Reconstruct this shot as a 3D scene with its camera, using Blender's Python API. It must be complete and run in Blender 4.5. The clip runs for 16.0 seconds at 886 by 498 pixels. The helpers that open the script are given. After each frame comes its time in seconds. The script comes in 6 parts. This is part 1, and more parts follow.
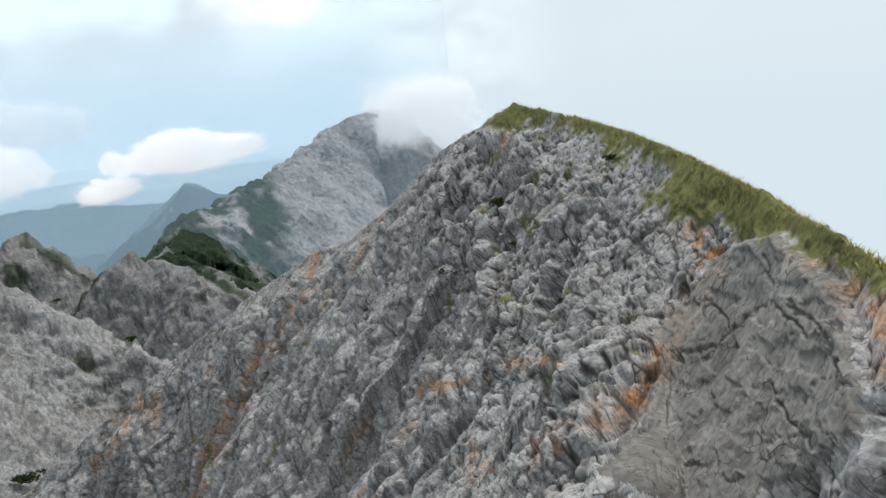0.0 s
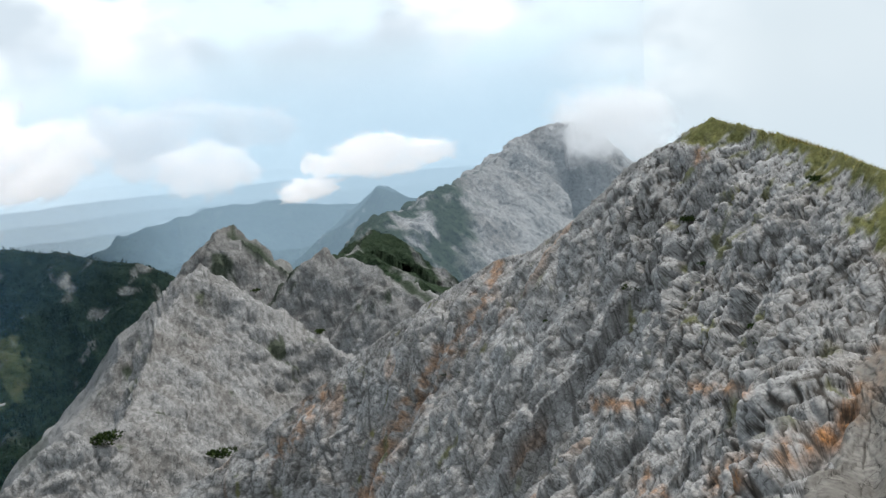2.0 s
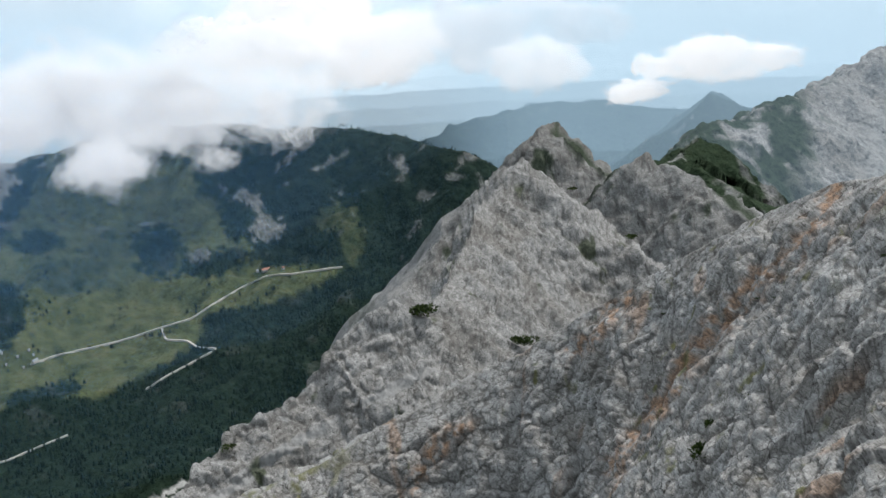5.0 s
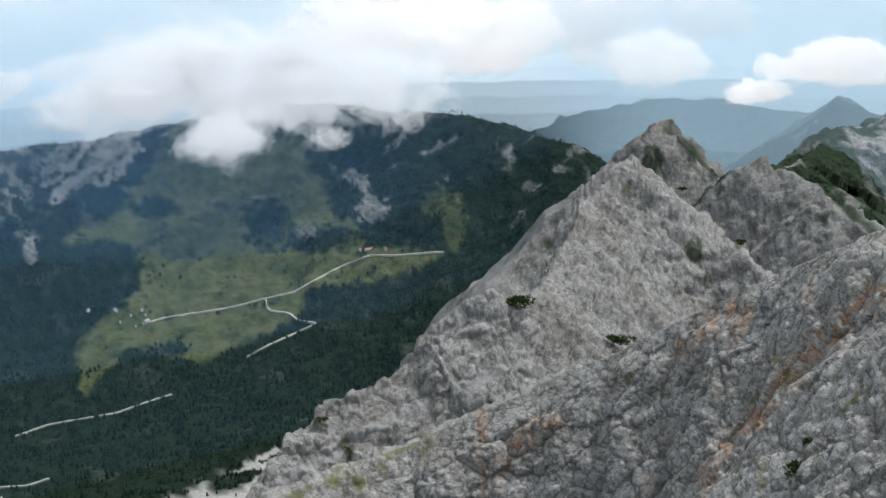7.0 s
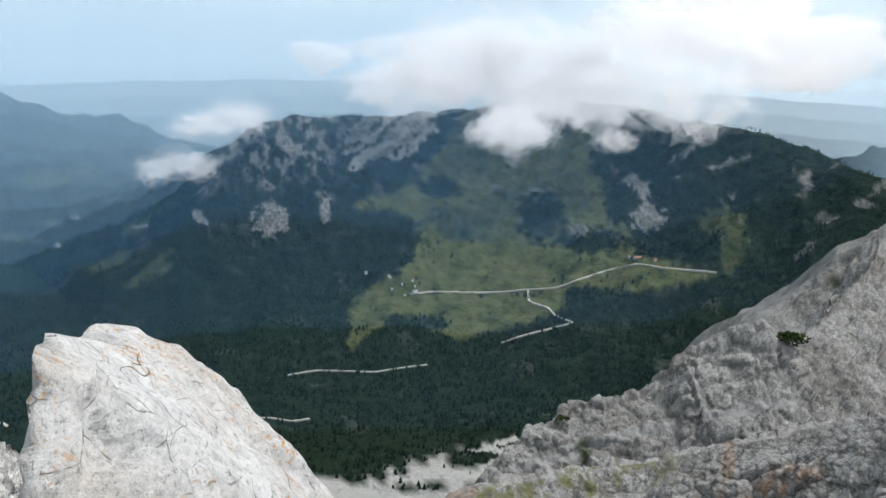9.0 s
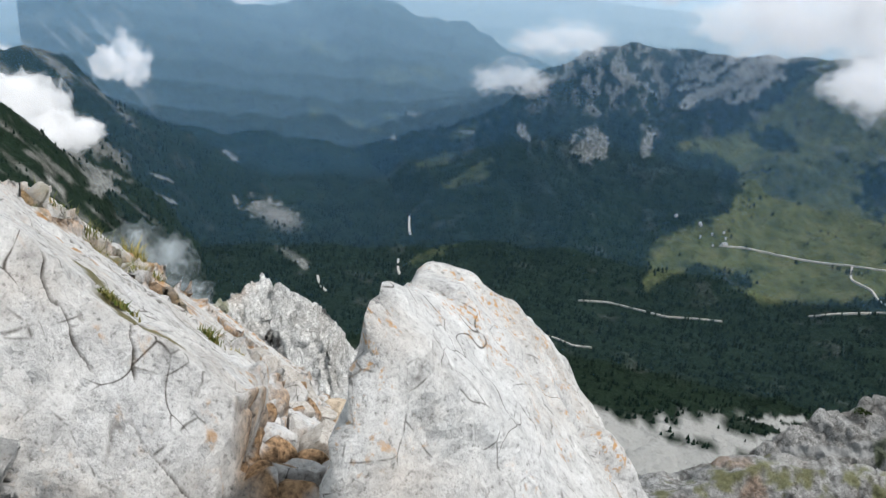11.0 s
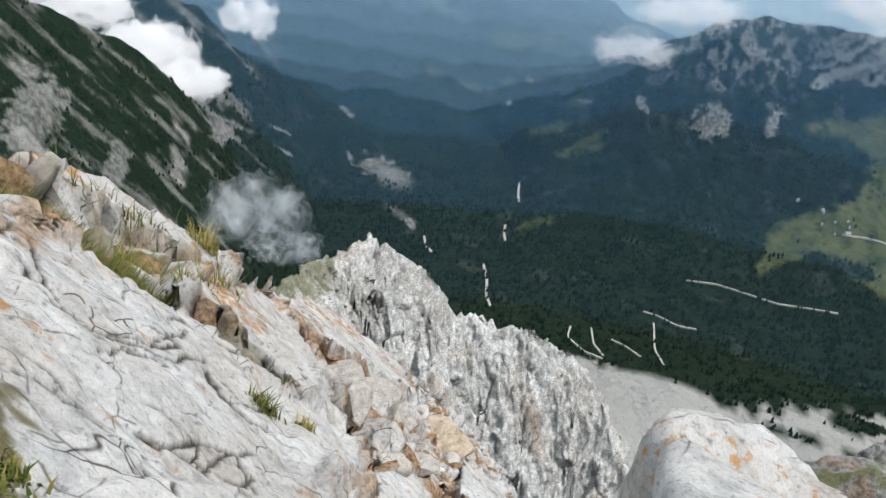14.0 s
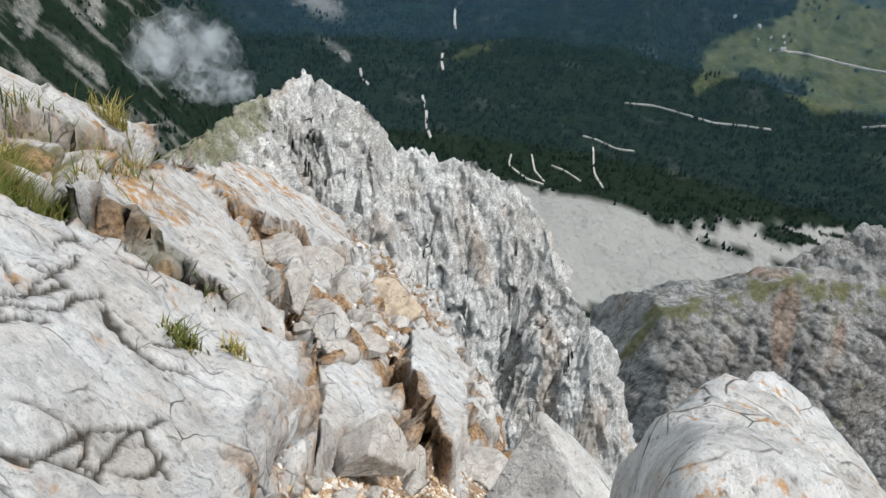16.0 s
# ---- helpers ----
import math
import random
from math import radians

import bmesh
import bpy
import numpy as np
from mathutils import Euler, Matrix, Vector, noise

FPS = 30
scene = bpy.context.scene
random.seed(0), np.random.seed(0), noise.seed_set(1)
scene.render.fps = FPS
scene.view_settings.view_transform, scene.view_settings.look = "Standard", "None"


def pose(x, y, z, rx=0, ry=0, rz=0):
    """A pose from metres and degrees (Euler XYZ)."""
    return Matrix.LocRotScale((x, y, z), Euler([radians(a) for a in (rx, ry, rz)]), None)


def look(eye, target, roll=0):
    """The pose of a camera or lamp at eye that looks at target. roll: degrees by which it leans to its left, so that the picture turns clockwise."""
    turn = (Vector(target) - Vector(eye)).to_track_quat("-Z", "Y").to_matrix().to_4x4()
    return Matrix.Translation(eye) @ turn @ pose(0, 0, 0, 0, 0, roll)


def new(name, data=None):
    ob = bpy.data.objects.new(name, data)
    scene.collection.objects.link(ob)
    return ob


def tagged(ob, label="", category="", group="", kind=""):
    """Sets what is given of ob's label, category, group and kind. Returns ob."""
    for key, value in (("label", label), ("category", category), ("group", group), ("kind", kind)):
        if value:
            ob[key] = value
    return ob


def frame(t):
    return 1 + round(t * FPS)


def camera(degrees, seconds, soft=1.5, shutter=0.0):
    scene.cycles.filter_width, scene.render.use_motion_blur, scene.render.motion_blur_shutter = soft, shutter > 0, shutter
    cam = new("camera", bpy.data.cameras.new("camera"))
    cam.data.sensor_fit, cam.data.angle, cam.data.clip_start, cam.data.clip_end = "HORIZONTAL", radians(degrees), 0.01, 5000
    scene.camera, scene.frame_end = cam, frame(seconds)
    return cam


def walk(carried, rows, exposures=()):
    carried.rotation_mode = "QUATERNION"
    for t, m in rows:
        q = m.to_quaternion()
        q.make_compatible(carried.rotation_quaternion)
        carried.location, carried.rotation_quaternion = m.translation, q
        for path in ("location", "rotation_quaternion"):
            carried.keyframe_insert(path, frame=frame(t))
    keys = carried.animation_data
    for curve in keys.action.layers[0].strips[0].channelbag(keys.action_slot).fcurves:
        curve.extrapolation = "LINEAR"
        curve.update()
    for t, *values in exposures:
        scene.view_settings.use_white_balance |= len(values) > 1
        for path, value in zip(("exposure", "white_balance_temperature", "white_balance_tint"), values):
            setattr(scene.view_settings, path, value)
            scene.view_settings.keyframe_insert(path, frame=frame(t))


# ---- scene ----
cam = camera(53.18, 16.0)
PATH = [
    (0.0, pose(1.370, -0.190, 0.000, 75.51, 4.52, 0.13)),
    (0.5, pose(1.370, -0.190, 0.010, 75.76, 4.22, 3.04)),
    (1.0, pose(1.370, -0.190, 0.020, 76.34, 3.98, 6.21)),
    (1.5, pose(1.370, -0.190, 0.030, 76.84, 4.30, 8.53)),
    (2.0, pose(1.370, -0.190, 0.040, 77.04, 4.02, 12.44)),
    (2.5, pose(1.370, -0.190, 0.050, 76.05, 3.08, 16.00)),
    (3.0, pose(1.370, -0.190, 0.060, 75.00, 2.34, 19.56)),
    (3.5, pose(1.370, -0.190, 0.070, 74.14, 2.88, 22.87)),
    (4.0, pose(1.370, -0.190, 0.080, 73.24, 3.79, 25.52)),
    (4.5, pose(1.370, -0.190, 0.090, 72.48, 3.71, 30.52)),
    (4.7, pose(1.375, -0.190, 0.100, 72.28, 3.61, 31.97)),
    (7.0, pose(1.615, -0.160, 0.360, 71.62, 1.69, 41.05)),
    (7.5, pose(1.631, -0.165, 0.352, 71.82, 1.88, 44.53)),
    (8.0, pose(1.645, -0.185, 0.345, 72.02, 1.46, 48.05)),
    (8.5, pose(1.660, -0.195, 0.345, 72.22, -0.21, 54.59)),
    (9.0, pose(1.675, -0.215, 0.372, 71.60, -1.41, 60.22)),
    (9.5, pose(1.682, -0.225, 0.400, 70.88, -1.96, 65.21)),
    (10.0, pose(1.680, -0.233, 0.435, 70.07, -2.03, 70.80)),
    (10.2, pose(1.640, -0.232, 0.430, 68.95, -2.18, 74.40)),
    (12.3, pose(0.390, -0.145, 0.013, 64.94, -6.60, 88.52)),
    (12.5, pose(0.342, -0.142, 0.008, 64.88, -6.99, 90.21)),
    (13.0, pose(0.262, -0.140, 0.010, 64.41, -7.91, 94.57)),
    (13.5, pose(0.172, -0.179, -0.002, 63.52, -6.47, 92.45)),
    (14.0, pose(0.109, -0.222, -0.023, 62.92, -5.07, 90.42)),
    (14.5, pose(0.042, -0.218, -0.044, 61.60, -2.28, 89.56)),
    (15.0, pose(-0.050, -0.211, -0.047, 59.60, -3.19, 86.67)),
    (15.5, pose(-0.134, -0.206, -0.050, 56.22, -4.00, 86.42)),
    (16.0, pose(-0.222, -0.213, -0.057, 52.50, -4.78, 85.79)),
]
walk(cam, PATH)

# ---- world, sun ----
world = bpy.data.worlds.new("sky")
scene.world = world
world.use_nodes = True
SUN_DIR = Vector((0.18, 0.50, 0.85)).normalized()


def build_world():
    nt = world.node_tree
    nt.nodes.clear()
    N, L = nt.nodes.new, nt.links.new
    out, bg = N("ShaderNodeOutputWorld"), N("ShaderNodeBackground")
    sky = N("ShaderNodeTexSky")
    sky.sky_type, sky.sun_disc = "NISHITA", False
    sky.sun_elevation = math.asin(SUN_DIR.z)
    sky.sun_rotation = math.atan2(SUN_DIR.x, SUN_DIR.y)
    sky.altitude, sky.dust_density = 1500, 2.0
    tc = N("ShaderNodeTexCoord")
    mp = N("ShaderNodeMapping")
    mp.inputs["Scale"].default_value = (1, 1, 1.6)
    mp.inputs["Location"].default_value = (0.37, 0.1, 0.05)
    L(tc.outputs["Generated"], mp.inputs[0])

    def noise_of(scale, detail, rough):
        n = N("ShaderNodeTexNoise")
        n.inputs["Scale"].default_value, n.inputs["Detail"].default_value, n.inputs["Roughness"].default_value = scale, detail, rough
        L(mp.outputs[0], n.inputs["Vector"])
        return n.outputs[0]

    def span(v, a, b, lo=0.0, hi=1.0):
        r = N("ShaderNodeMapRange")
        r.interpolation_type = "SMOOTHSTEP"
        for i, x in enumerate((a, b, lo, hi)):
            r.inputs[i + 1].default_value = x
        L(v, r.inputs[0])
        return r.outputs[0]

    def blend(f, a, b):
        m = N("ShaderNodeMix")
        m.data_type = "RGBA"
        L(f, m.inputs[0])
        for v, sock in ((a, m.inputs[6]), (b, m.inputs[7])):
            if isinstance(v, tuple):
                sock.default_value = (*v, 1)
            else:
                L(v, sock)
        return m.outputs[2]

    fine, broad = noise_of(7.5, 7, 0.52), noise_of(4.2, 4, 0.5)
    white = blend(span(broad, 0.43, 0.57), (5.5, 6.3, 7.0), (9.2, 9.85, 10.3))
    col = blend(span(fine, 0.36, 0.52), (6.9, 8.25, 9.15), white)
    col = blend(span(broad, 0.60, 0.70), col, sky.outputs[0])
    sep = N("ShaderNodeSeparateXYZ")
    L(tc.outputs["Generated"], sep.inputs[0])
    col = blend(span(sep.outputs[2], -0.15, -0.07), (6.4, 7.9, 8.9), col)
    L(col, bg.inputs[0])
    bg.inputs[1].default_value = 0.1
    L(bg.outputs[0], out.inputs[0])


build_world()
sun = new("sun", bpy.data.lights.new("sun", "SUN"))
sun.data.energy, sun.data.angle, sun.data.color = 3.4, radians(3), (1.0, 0.975, 0.94)
sun.matrix_world = look((0, 0, 0), -SUN_DIR)
scene.view_settings.exposure = 0.35
scene.cycles.transparent_max_bounces = 48


# ---- numeric noise ----
def hash2(ix, iy, seed):
    h = (ix.astype(np.int64) * 374761393 + iy.astype(np.int64) * 668265263 + seed * 1274126177) & 0xFFFFFFFF
    h = ((h ^ (h >> 13)) * 1274126177) & 0xFFFFFFFF
    return ((h ^ (h >> 16)) & 0xFFFFFF) / float(0xFFFFFF)


def perlin(x, y, seed=0):
    x0, y0 = np.floor(x), np.floor(y)
    fx, fy = x - x0, y - y0
    u, v = fx * fx * fx * (fx * (fx * 6 - 15) + 10), fy * fy * fy * (fy * (fy * 6 - 15) + 10)

    def g(i, j):
        a = hash2(x0 + i, y0 + j, seed) * 2 * math.pi
        return np.cos(a) * (fx - i) + np.sin(a) * (fy - j)

    top = g(0, 0) * (1 - u) + g(1, 0) * u
    return 1.5 * (top * (1 - v) + (g(0, 1) * (1 - u) + g(1, 1) * u) * v)


def fbm(x, y, octaves=5, seed=0, gain=0.5):
    total, amp = np.zeros_like(x), 1.0
    for o in range(octaves):
        total += amp * perlin(x * 2 ** o, y * 2 ** o, seed + o)
        amp *= gain
    return total


def ridged(x, y, octaves=5, seed=0, gain=0.5):
    total, amp = np.zeros_like(x), 1.0
    for o in range(octaves):
        total += amp * (1 - 2 * np.abs(perlin(x * 2 ** o, y * 2 ** o, seed + o)))
        amp *= gain
    return total


def cells(x, y, seed=0):
    """Distance to the nearest and second seed, and the nearest cell's random number."""
    x0, y0 = np.floor(x), np.floor(y)
    f1, f2, cid = np.full_like(x, 9.0), np.full_like(x, 9.0), np.zeros_like(x)
    for i in (-1, 0, 1):
        for j in (-1, 0, 1):
            px = x0 + i + hash2(x0 + i, y0 + j, seed)
            py = y0 + j + hash2(x0 + i, y0 + j, seed + 7)
            dd = np.hypot(px - x, py - y)
            near = dd < f1
            f2 = np.where(near, f1, np.minimum(f2, dd))
            cid = np.where(near, hash2(x0 + i, y0 + j, seed + 13), cid)
            f1 = np.where(near, dd, f1)
    return f1, f2, cid


def place(az, el, r):
    """A point from its bearing (degrees, to the left of +y), its elevation and its level distance."""
    a = radians(az)
    return (-r * math.sin(a), r * math.cos(a), r * math.tan(radians(el)))


def near_line(x, y, line):
    """Level distance to a polyline, its height there, and the way along it."""
    best, zz, uu, side = np.full_like(x, 1e9), np.zeros_like(x), np.zeros_like(x), np.zeros_like(x)
    run = 0.0
    for (ax, ay, az), (bx, by, bz) in zip(line, line[1:]):
        dx, dy = bx - ax, by - ay
        length = math.hypot(dx, dy)
        t = np.clip(((x - ax) * dx + (y - ay) * dy) / (length * length), 0, 1)
        d = np.hypot(x - ax - t * dx, y - ay - t * dy)
        m = d < best
        best = np.where(m, d, best)
        zz = np.where(m, az + t * (bz - az), zz)
        uu = np.where(m, run + t * length, uu)
        side = np.where(m, np.sign(dx * (y - ay) - dy * (x - ax)), side)
        run += length
    return best, zz, uu, side


# ---- materials ----
def material(name):
    m = bpy.data.materials.new(name)
    m.use_nodes = True
    m.node_tree.nodes.clear()
    return m, m.node_tree.nodes.new, m.node_tree.links.new


def noise_node(N, L, vec, scale, detail=6, rough=0.6):
    n = N("ShaderNodeTexNoise")
    n.inputs["Scale"].default_value, n.inputs["Detail"].default_value, n.inputs["Roughness"].default_value = scale, detail, rough
    L(vec, n.inputs["Vector"])
    return n.outputs[0]


def ramp_node(N, L, fac, stops):
    r = N("ShaderNodeValToRGB")
    while len(r.color_ramp.elements) < len(stops):
        r.color_ramp.elements.new(0.5)
    for e, (p, c) in zip(r.color_ramp.elements, stops):
        e.position, e.color = p, (*c, 1) if len(c) == 3 else c
    L(fac, r.inputs[0])
    return r.outputs[0]


def mix_node(N, L, fac, a, b, mode="MIX"):
    n = N("ShaderNodeMix")
    n.data_type, n.blend_type = "RGBA", mode
    for sock, v in ((n.inputs[0], fac), (n.inputs[6], a), (n.inputs[7], b)):
        if isinstance(v, (int, float)):
            sock.default_value = v
        elif isinstance(v, tuple):
            sock.default_value = (*v, 1)
        else:
            L(v, sock)
    return n.outputs[2]


def attr_node(N, name):
    a = N("ShaderNodeAttribute")
    a.attribute_name = name
    return a.outputs["Fac"]


def facets(N, L, pos, size, tall=1.0, warp_by=0.35):
    """Height of broken flat faces about size metres across, with sharp arrises, and the distance to the nearest joint."""
    nz, warp = N("ShaderNodeTexNoise"), N("ShaderNodeVectorMath")
    nz.inputs["Scale"].default_value, nz.inputs["Detail"].default_value = 1.2 / size, 1
    L(pos, nz.inputs["Vector"])
    warp.operation = "MULTIPLY_ADD"
    L(nz.outputs["Color"], warp.inputs[0])
    warp.inputs[1].default_value = (size * warp_by,) * 3
    L(pos, warp.inputs[2])
    flat = N("ShaderNodeVectorMath")
    flat.operation = "MULTIPLY"
    L(warp.outputs[0], flat.inputs[0])
    flat.inputs[1].default_value = (1, 1, 1 / tall)
    vor, edge = N("ShaderNodeTexVoronoi"), N("ShaderNodeTexVoronoi")
    edge.feature = "DISTANCE_TO_EDGE"
    for v in (vor, edge):
        v.inputs["Scale"].default_value = 1 / size
        L(flat.outputs[0], v.inputs["Vector"])
    d, c, dot = N("ShaderNodeVectorMath"), N("ShaderNodeVectorMath"), N("ShaderNodeVectorMath")
    d.operation, c.operation, dot.operation = "SUBTRACT", "SUBTRACT", "DOT_PRODUCT"
    L(flat.outputs[0], d.inputs[0])
    L(vor.outputs["Position"], d.inputs[1])
    L(vor.outputs["Color"], c.inputs[0])
    c.inputs[1].default_value = (0.5, 0.5, 0.5)
    L(d.outputs[0], dot.inputs[0])
    L(c.outputs[0], dot.inputs[1])
    return dot.outputs["Value"], edge.outputs["Distance"], vor.outputs["Color"]


def bump_node(N, L, height, distance, strength=1.0, under=None):
    b = N("ShaderNodeBump")
    b.inputs["Strength"].default_value, b.inputs["Distance"].default_value = strength, distance
    L(height, b.inputs["Height"])
    if under:
        L(under, b.inputs["Normal"])
    return b.outputs[0]


def ridged_node(N, L, vec, scale, detail=4):
    n = N("ShaderNodeTexNoise")
    n.noise_type, n.normalize = "RIDGED_MULTIFRACTAL", True
    n.inputs["Scale"].default_value, n.inputs["Detail"].default_value, n.inputs["Roughness"].default_value = scale, detail, 0.55
    L(vec, n.inputs["Vector"])
    return n.outputs[0]


def land(name, size, rocks, green=(0.06, 0.075, 0.025), green2=(0.14, 0.125, 0.05), rust=None, bump=1.0, tall=1.0, joint=0.05, chips=0.5, broken=0.54):
    """Ground of rock with plants where the surface's 'cover' is high and bare scree where 'scree' is; size: metres of the coarse grain;
    chips: how far single small stones differ in tone; broken: the share of joints that stay closed."""
    m, N, L = material(name)
    geo = N("ShaderNodeNewGeometry")
    pos = geo.outputs["Position"]
    big, mid, fine = (noise_node(N, L, pos, s / size) for s in (0.22, 1.6, 9.0))
    col = ramp_node(N, L, mid, [(0.25, rocks[0]), (0.48, rocks[1]), (0.74, rocks[2])])
    tone = ramp_node(N, L, big, [(0.34, (0.80, 0.77, 0.74)), (0.5, (1.0, 0.99, 0.98)), (0.64, (1.1, 1.1, 1.1))])
    col = mix_node(N, L, 1.0, col, tone, "MULTIPLY")
    speck = ramp_node(N, L, fine, [(0.33, (0.52, 0.52, 0.52)), (0.50, (1.0, 1.0, 1.0)), (0.70, (1.25, 1.25, 1.25))])
    col = mix_node(N, L, 0.75, col, speck, "MULTIPLY")
    big_h, big_gap, big_id = facets(N, L, pos, size * 1.3, tall, 0.9)
    small_h, small_gap, small_id = facets(N, L, pos, size * 0.34, tall, 0.7)
    stone_h, stone_gap, stone_id = facets(N, L, pos, size * 0.13, 1.0, 0.5)
    gate = ramp_node(N, L, noise_node(N, L, pos, 0.8 / size, 4, 0.6), [(broken, (0, 0, 0)), (broken + 0.10, (1, 1, 1))])
    gate2 = ramp_node(N, L, noise_node(N, L, pos, 2.3 / size, 3, 0.6), [(broken - 0.04, (0, 0, 0)), (broken + 0.06, (1, 1, 1))])
    crack = ramp_node(N, L, big_gap, [(0.0, (0.15, 0.14, 0.13)), (joint * 0.8, (1, 1, 1))])
    col = mix_node(N, L, gate, col, mix_node(N, L, 1.0, col, crack, "MULTIPLY"))
    crack = ramp_node(N, L, small_gap, [(0.0, (0.22, 0.21, 0.20)), (joint * 1.3, (1, 1, 1))])
    col = mix_node(N, L, gate2, col, mix_node(N, L, 1.0, col, crack, "MULTIPLY"))
    for which, amount in ((small_id, 0.5 * chips), (stone_id, chips)):
        tint = N("ShaderNodeSeparateColor")
        L(which, tint.inputs[0])
        col = mix_node(N, L, amount, col, ramp_node(N, L, tint.outputs[0], [(0.0, (0.58, 0.57, 0.56)), (0.6, (1.0, 1.0, 1.0)), (1.0, (1.42, 1.41, 1.39))]), "MULTIPLY")
    if rust:
        earth = mix_node(N, L, ramp_node(N, L, fine, [(0.35, (0, 0, 0)), (0.65, (1, 1, 1))]), tuple(0.55 * c for c in rust), tuple(1.7 * c for c in rust))
        col = mix_node(N, L, attr_node(N, "rust"), col, earth)
        # Earth colour in the joints, also standing in for the shade deep in them.
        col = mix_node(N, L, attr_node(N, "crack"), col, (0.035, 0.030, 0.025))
    pale = mix_node(N, L, fine, tuple(c * 0.6 for c in rocks[2]), tuple(min(1, c * 0.95) for c in rocks[2]))
    col = mix_node(N, L, attr_node(N, "scree"), col, pale)
    veg = mix_node(N, L, mid, green, green2)
    veg = mix_node(N, L, 0.8, veg, speck, "MULTIPLY")
    col = mix_node(N, L, attr_node(N, "cover"), col, veg)
    lawn = ramp_node(N, L, noise_node(N, L, pos, 0.5 / size, 6, 0.65), [(0.3, (0.030, 0.042, 0.020)), (0.5, (0.060, 0.072, 0.030)), (0.7, (0.095, 0.092, 0.045))])
    lawn = mix_node(N, L, 0.5, lawn, speck, "MULTIPLY")
    col = mix_node(N, L, attr_node(N, "meadow"), col, lawn)
    rough_h = ridged_node(N, L, pos, 1.1 / size)
    n = bump_node(N, L, big_h, 0.7 * bump)
    n = bump_node(N, L, small_h, 0.7 * bump, 1.0, n)
    n = bump_node(N, L, stone_h, 0.6 * bump, 0.8, n)
    n = bump_node(N, L, rough_h, size * 0.22 * bump, 0.7, n)
    n = bump_node(N, L, fine, size * 0.05 * bump, 0.6, n)
    bs, out = N("ShaderNodeBsdfPrincipled"), N("ShaderNodeOutputMaterial")
    bs.inputs["Roughness"].default_value = 0.95
    bs.inputs["Specular IOR Level"].default_value = 0.04
    L(col, bs.inputs["Base Color"])
    L(n, bs.inputs["Normal"])
    L(bs.outputs[0], out.inputs[0])
    return m


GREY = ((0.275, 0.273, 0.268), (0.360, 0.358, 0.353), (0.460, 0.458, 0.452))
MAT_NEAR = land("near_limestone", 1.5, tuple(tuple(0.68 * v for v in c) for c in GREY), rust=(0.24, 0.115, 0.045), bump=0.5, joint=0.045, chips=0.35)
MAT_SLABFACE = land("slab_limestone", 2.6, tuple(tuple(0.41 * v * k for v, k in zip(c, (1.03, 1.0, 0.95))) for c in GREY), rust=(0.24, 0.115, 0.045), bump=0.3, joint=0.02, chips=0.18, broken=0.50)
MAT_PIN = land("pale_limestone", 0.8, ((0.27, 0.27, 0.268), (0.41, 0.41, 0.405), (0.55, 0.55, 0.545)), rust=(0.26, 0.18, 0.12), tall=3.5, bump=0.7, joint=0.03)
# GREY scaled down for the rib, standing in for cloud shadow on it.
MAT_RIB = land("cloud_shaded_limestone", 4.0, tuple(tuple(0.56 * v for v in c) for c in GREY), bump=0.6, joint=0.035, chips=0.4, rust=(0.2, 0.12, 0.07), green=(0.022, 0.032, 0.016), green2=(0.05, 0.06, 0.028))
# Pyramid copy of GREY, darkened further in place of shade on its faces.
MAT_PYRAMID = land("shaded_grey_limestone", 6.0, tuple(tuple(0.46 * v for v in c) for c in GREY), bump=0.6, joint=0.03, chips=0.3, rust=(0.2, 0.12, 0.07), green=(0.014, 0.024, 0.014), green2=(0.03, 0.042, 0.022))
MAT_FAR = land("far_limestone", 14.0, chips=0.3, broken=0.62, rocks=((0.15, 0.15, 0.15), (0.205, 0.205, 0.205), (0.27, 0.27, 0.268)), green=(0.014, 0.026, 0.016), green2=(0.032, 0.045, 0.024))
# Greens set below real foliage so the slopes carry cloud shade in their colour.
MAT_WOODED = land("wooded_slope", 22.0, chips=0.3, broken=0.7, bump=0.7, rocks=((0.12, 0.12, 0.11), (0.20, 0.197, 0.19), (0.34, 0.335, 0.32)), green=(0.006, 0.013, 0.009), green2=(0.014, 0.024, 0.013))


# ---- terrain ----
def split_sheet(name, x, y, z, mat, attrs, masks, where=(0, 0, 0), mats=None):
    """A thing whose surface is split into named parts; masks: (part, label, mask), a later one over an earlier one."""
    which = np.zeros(x.shape, int)
    for i, (_, _, mask) in enumerate(masks):
        which[mask] = i
    thing = new(name)
    thing.location = where
    for i, (part_name, label, _) in enumerate(masks):
        if (which == i).sum() > 50:
            ob = sheet(part_name, *x.shape, x, y, z, (mats or {}).get(part_name, mat), which == i, attrs)
            ob.parent = thing
            tagged(ob, label)
    return thing


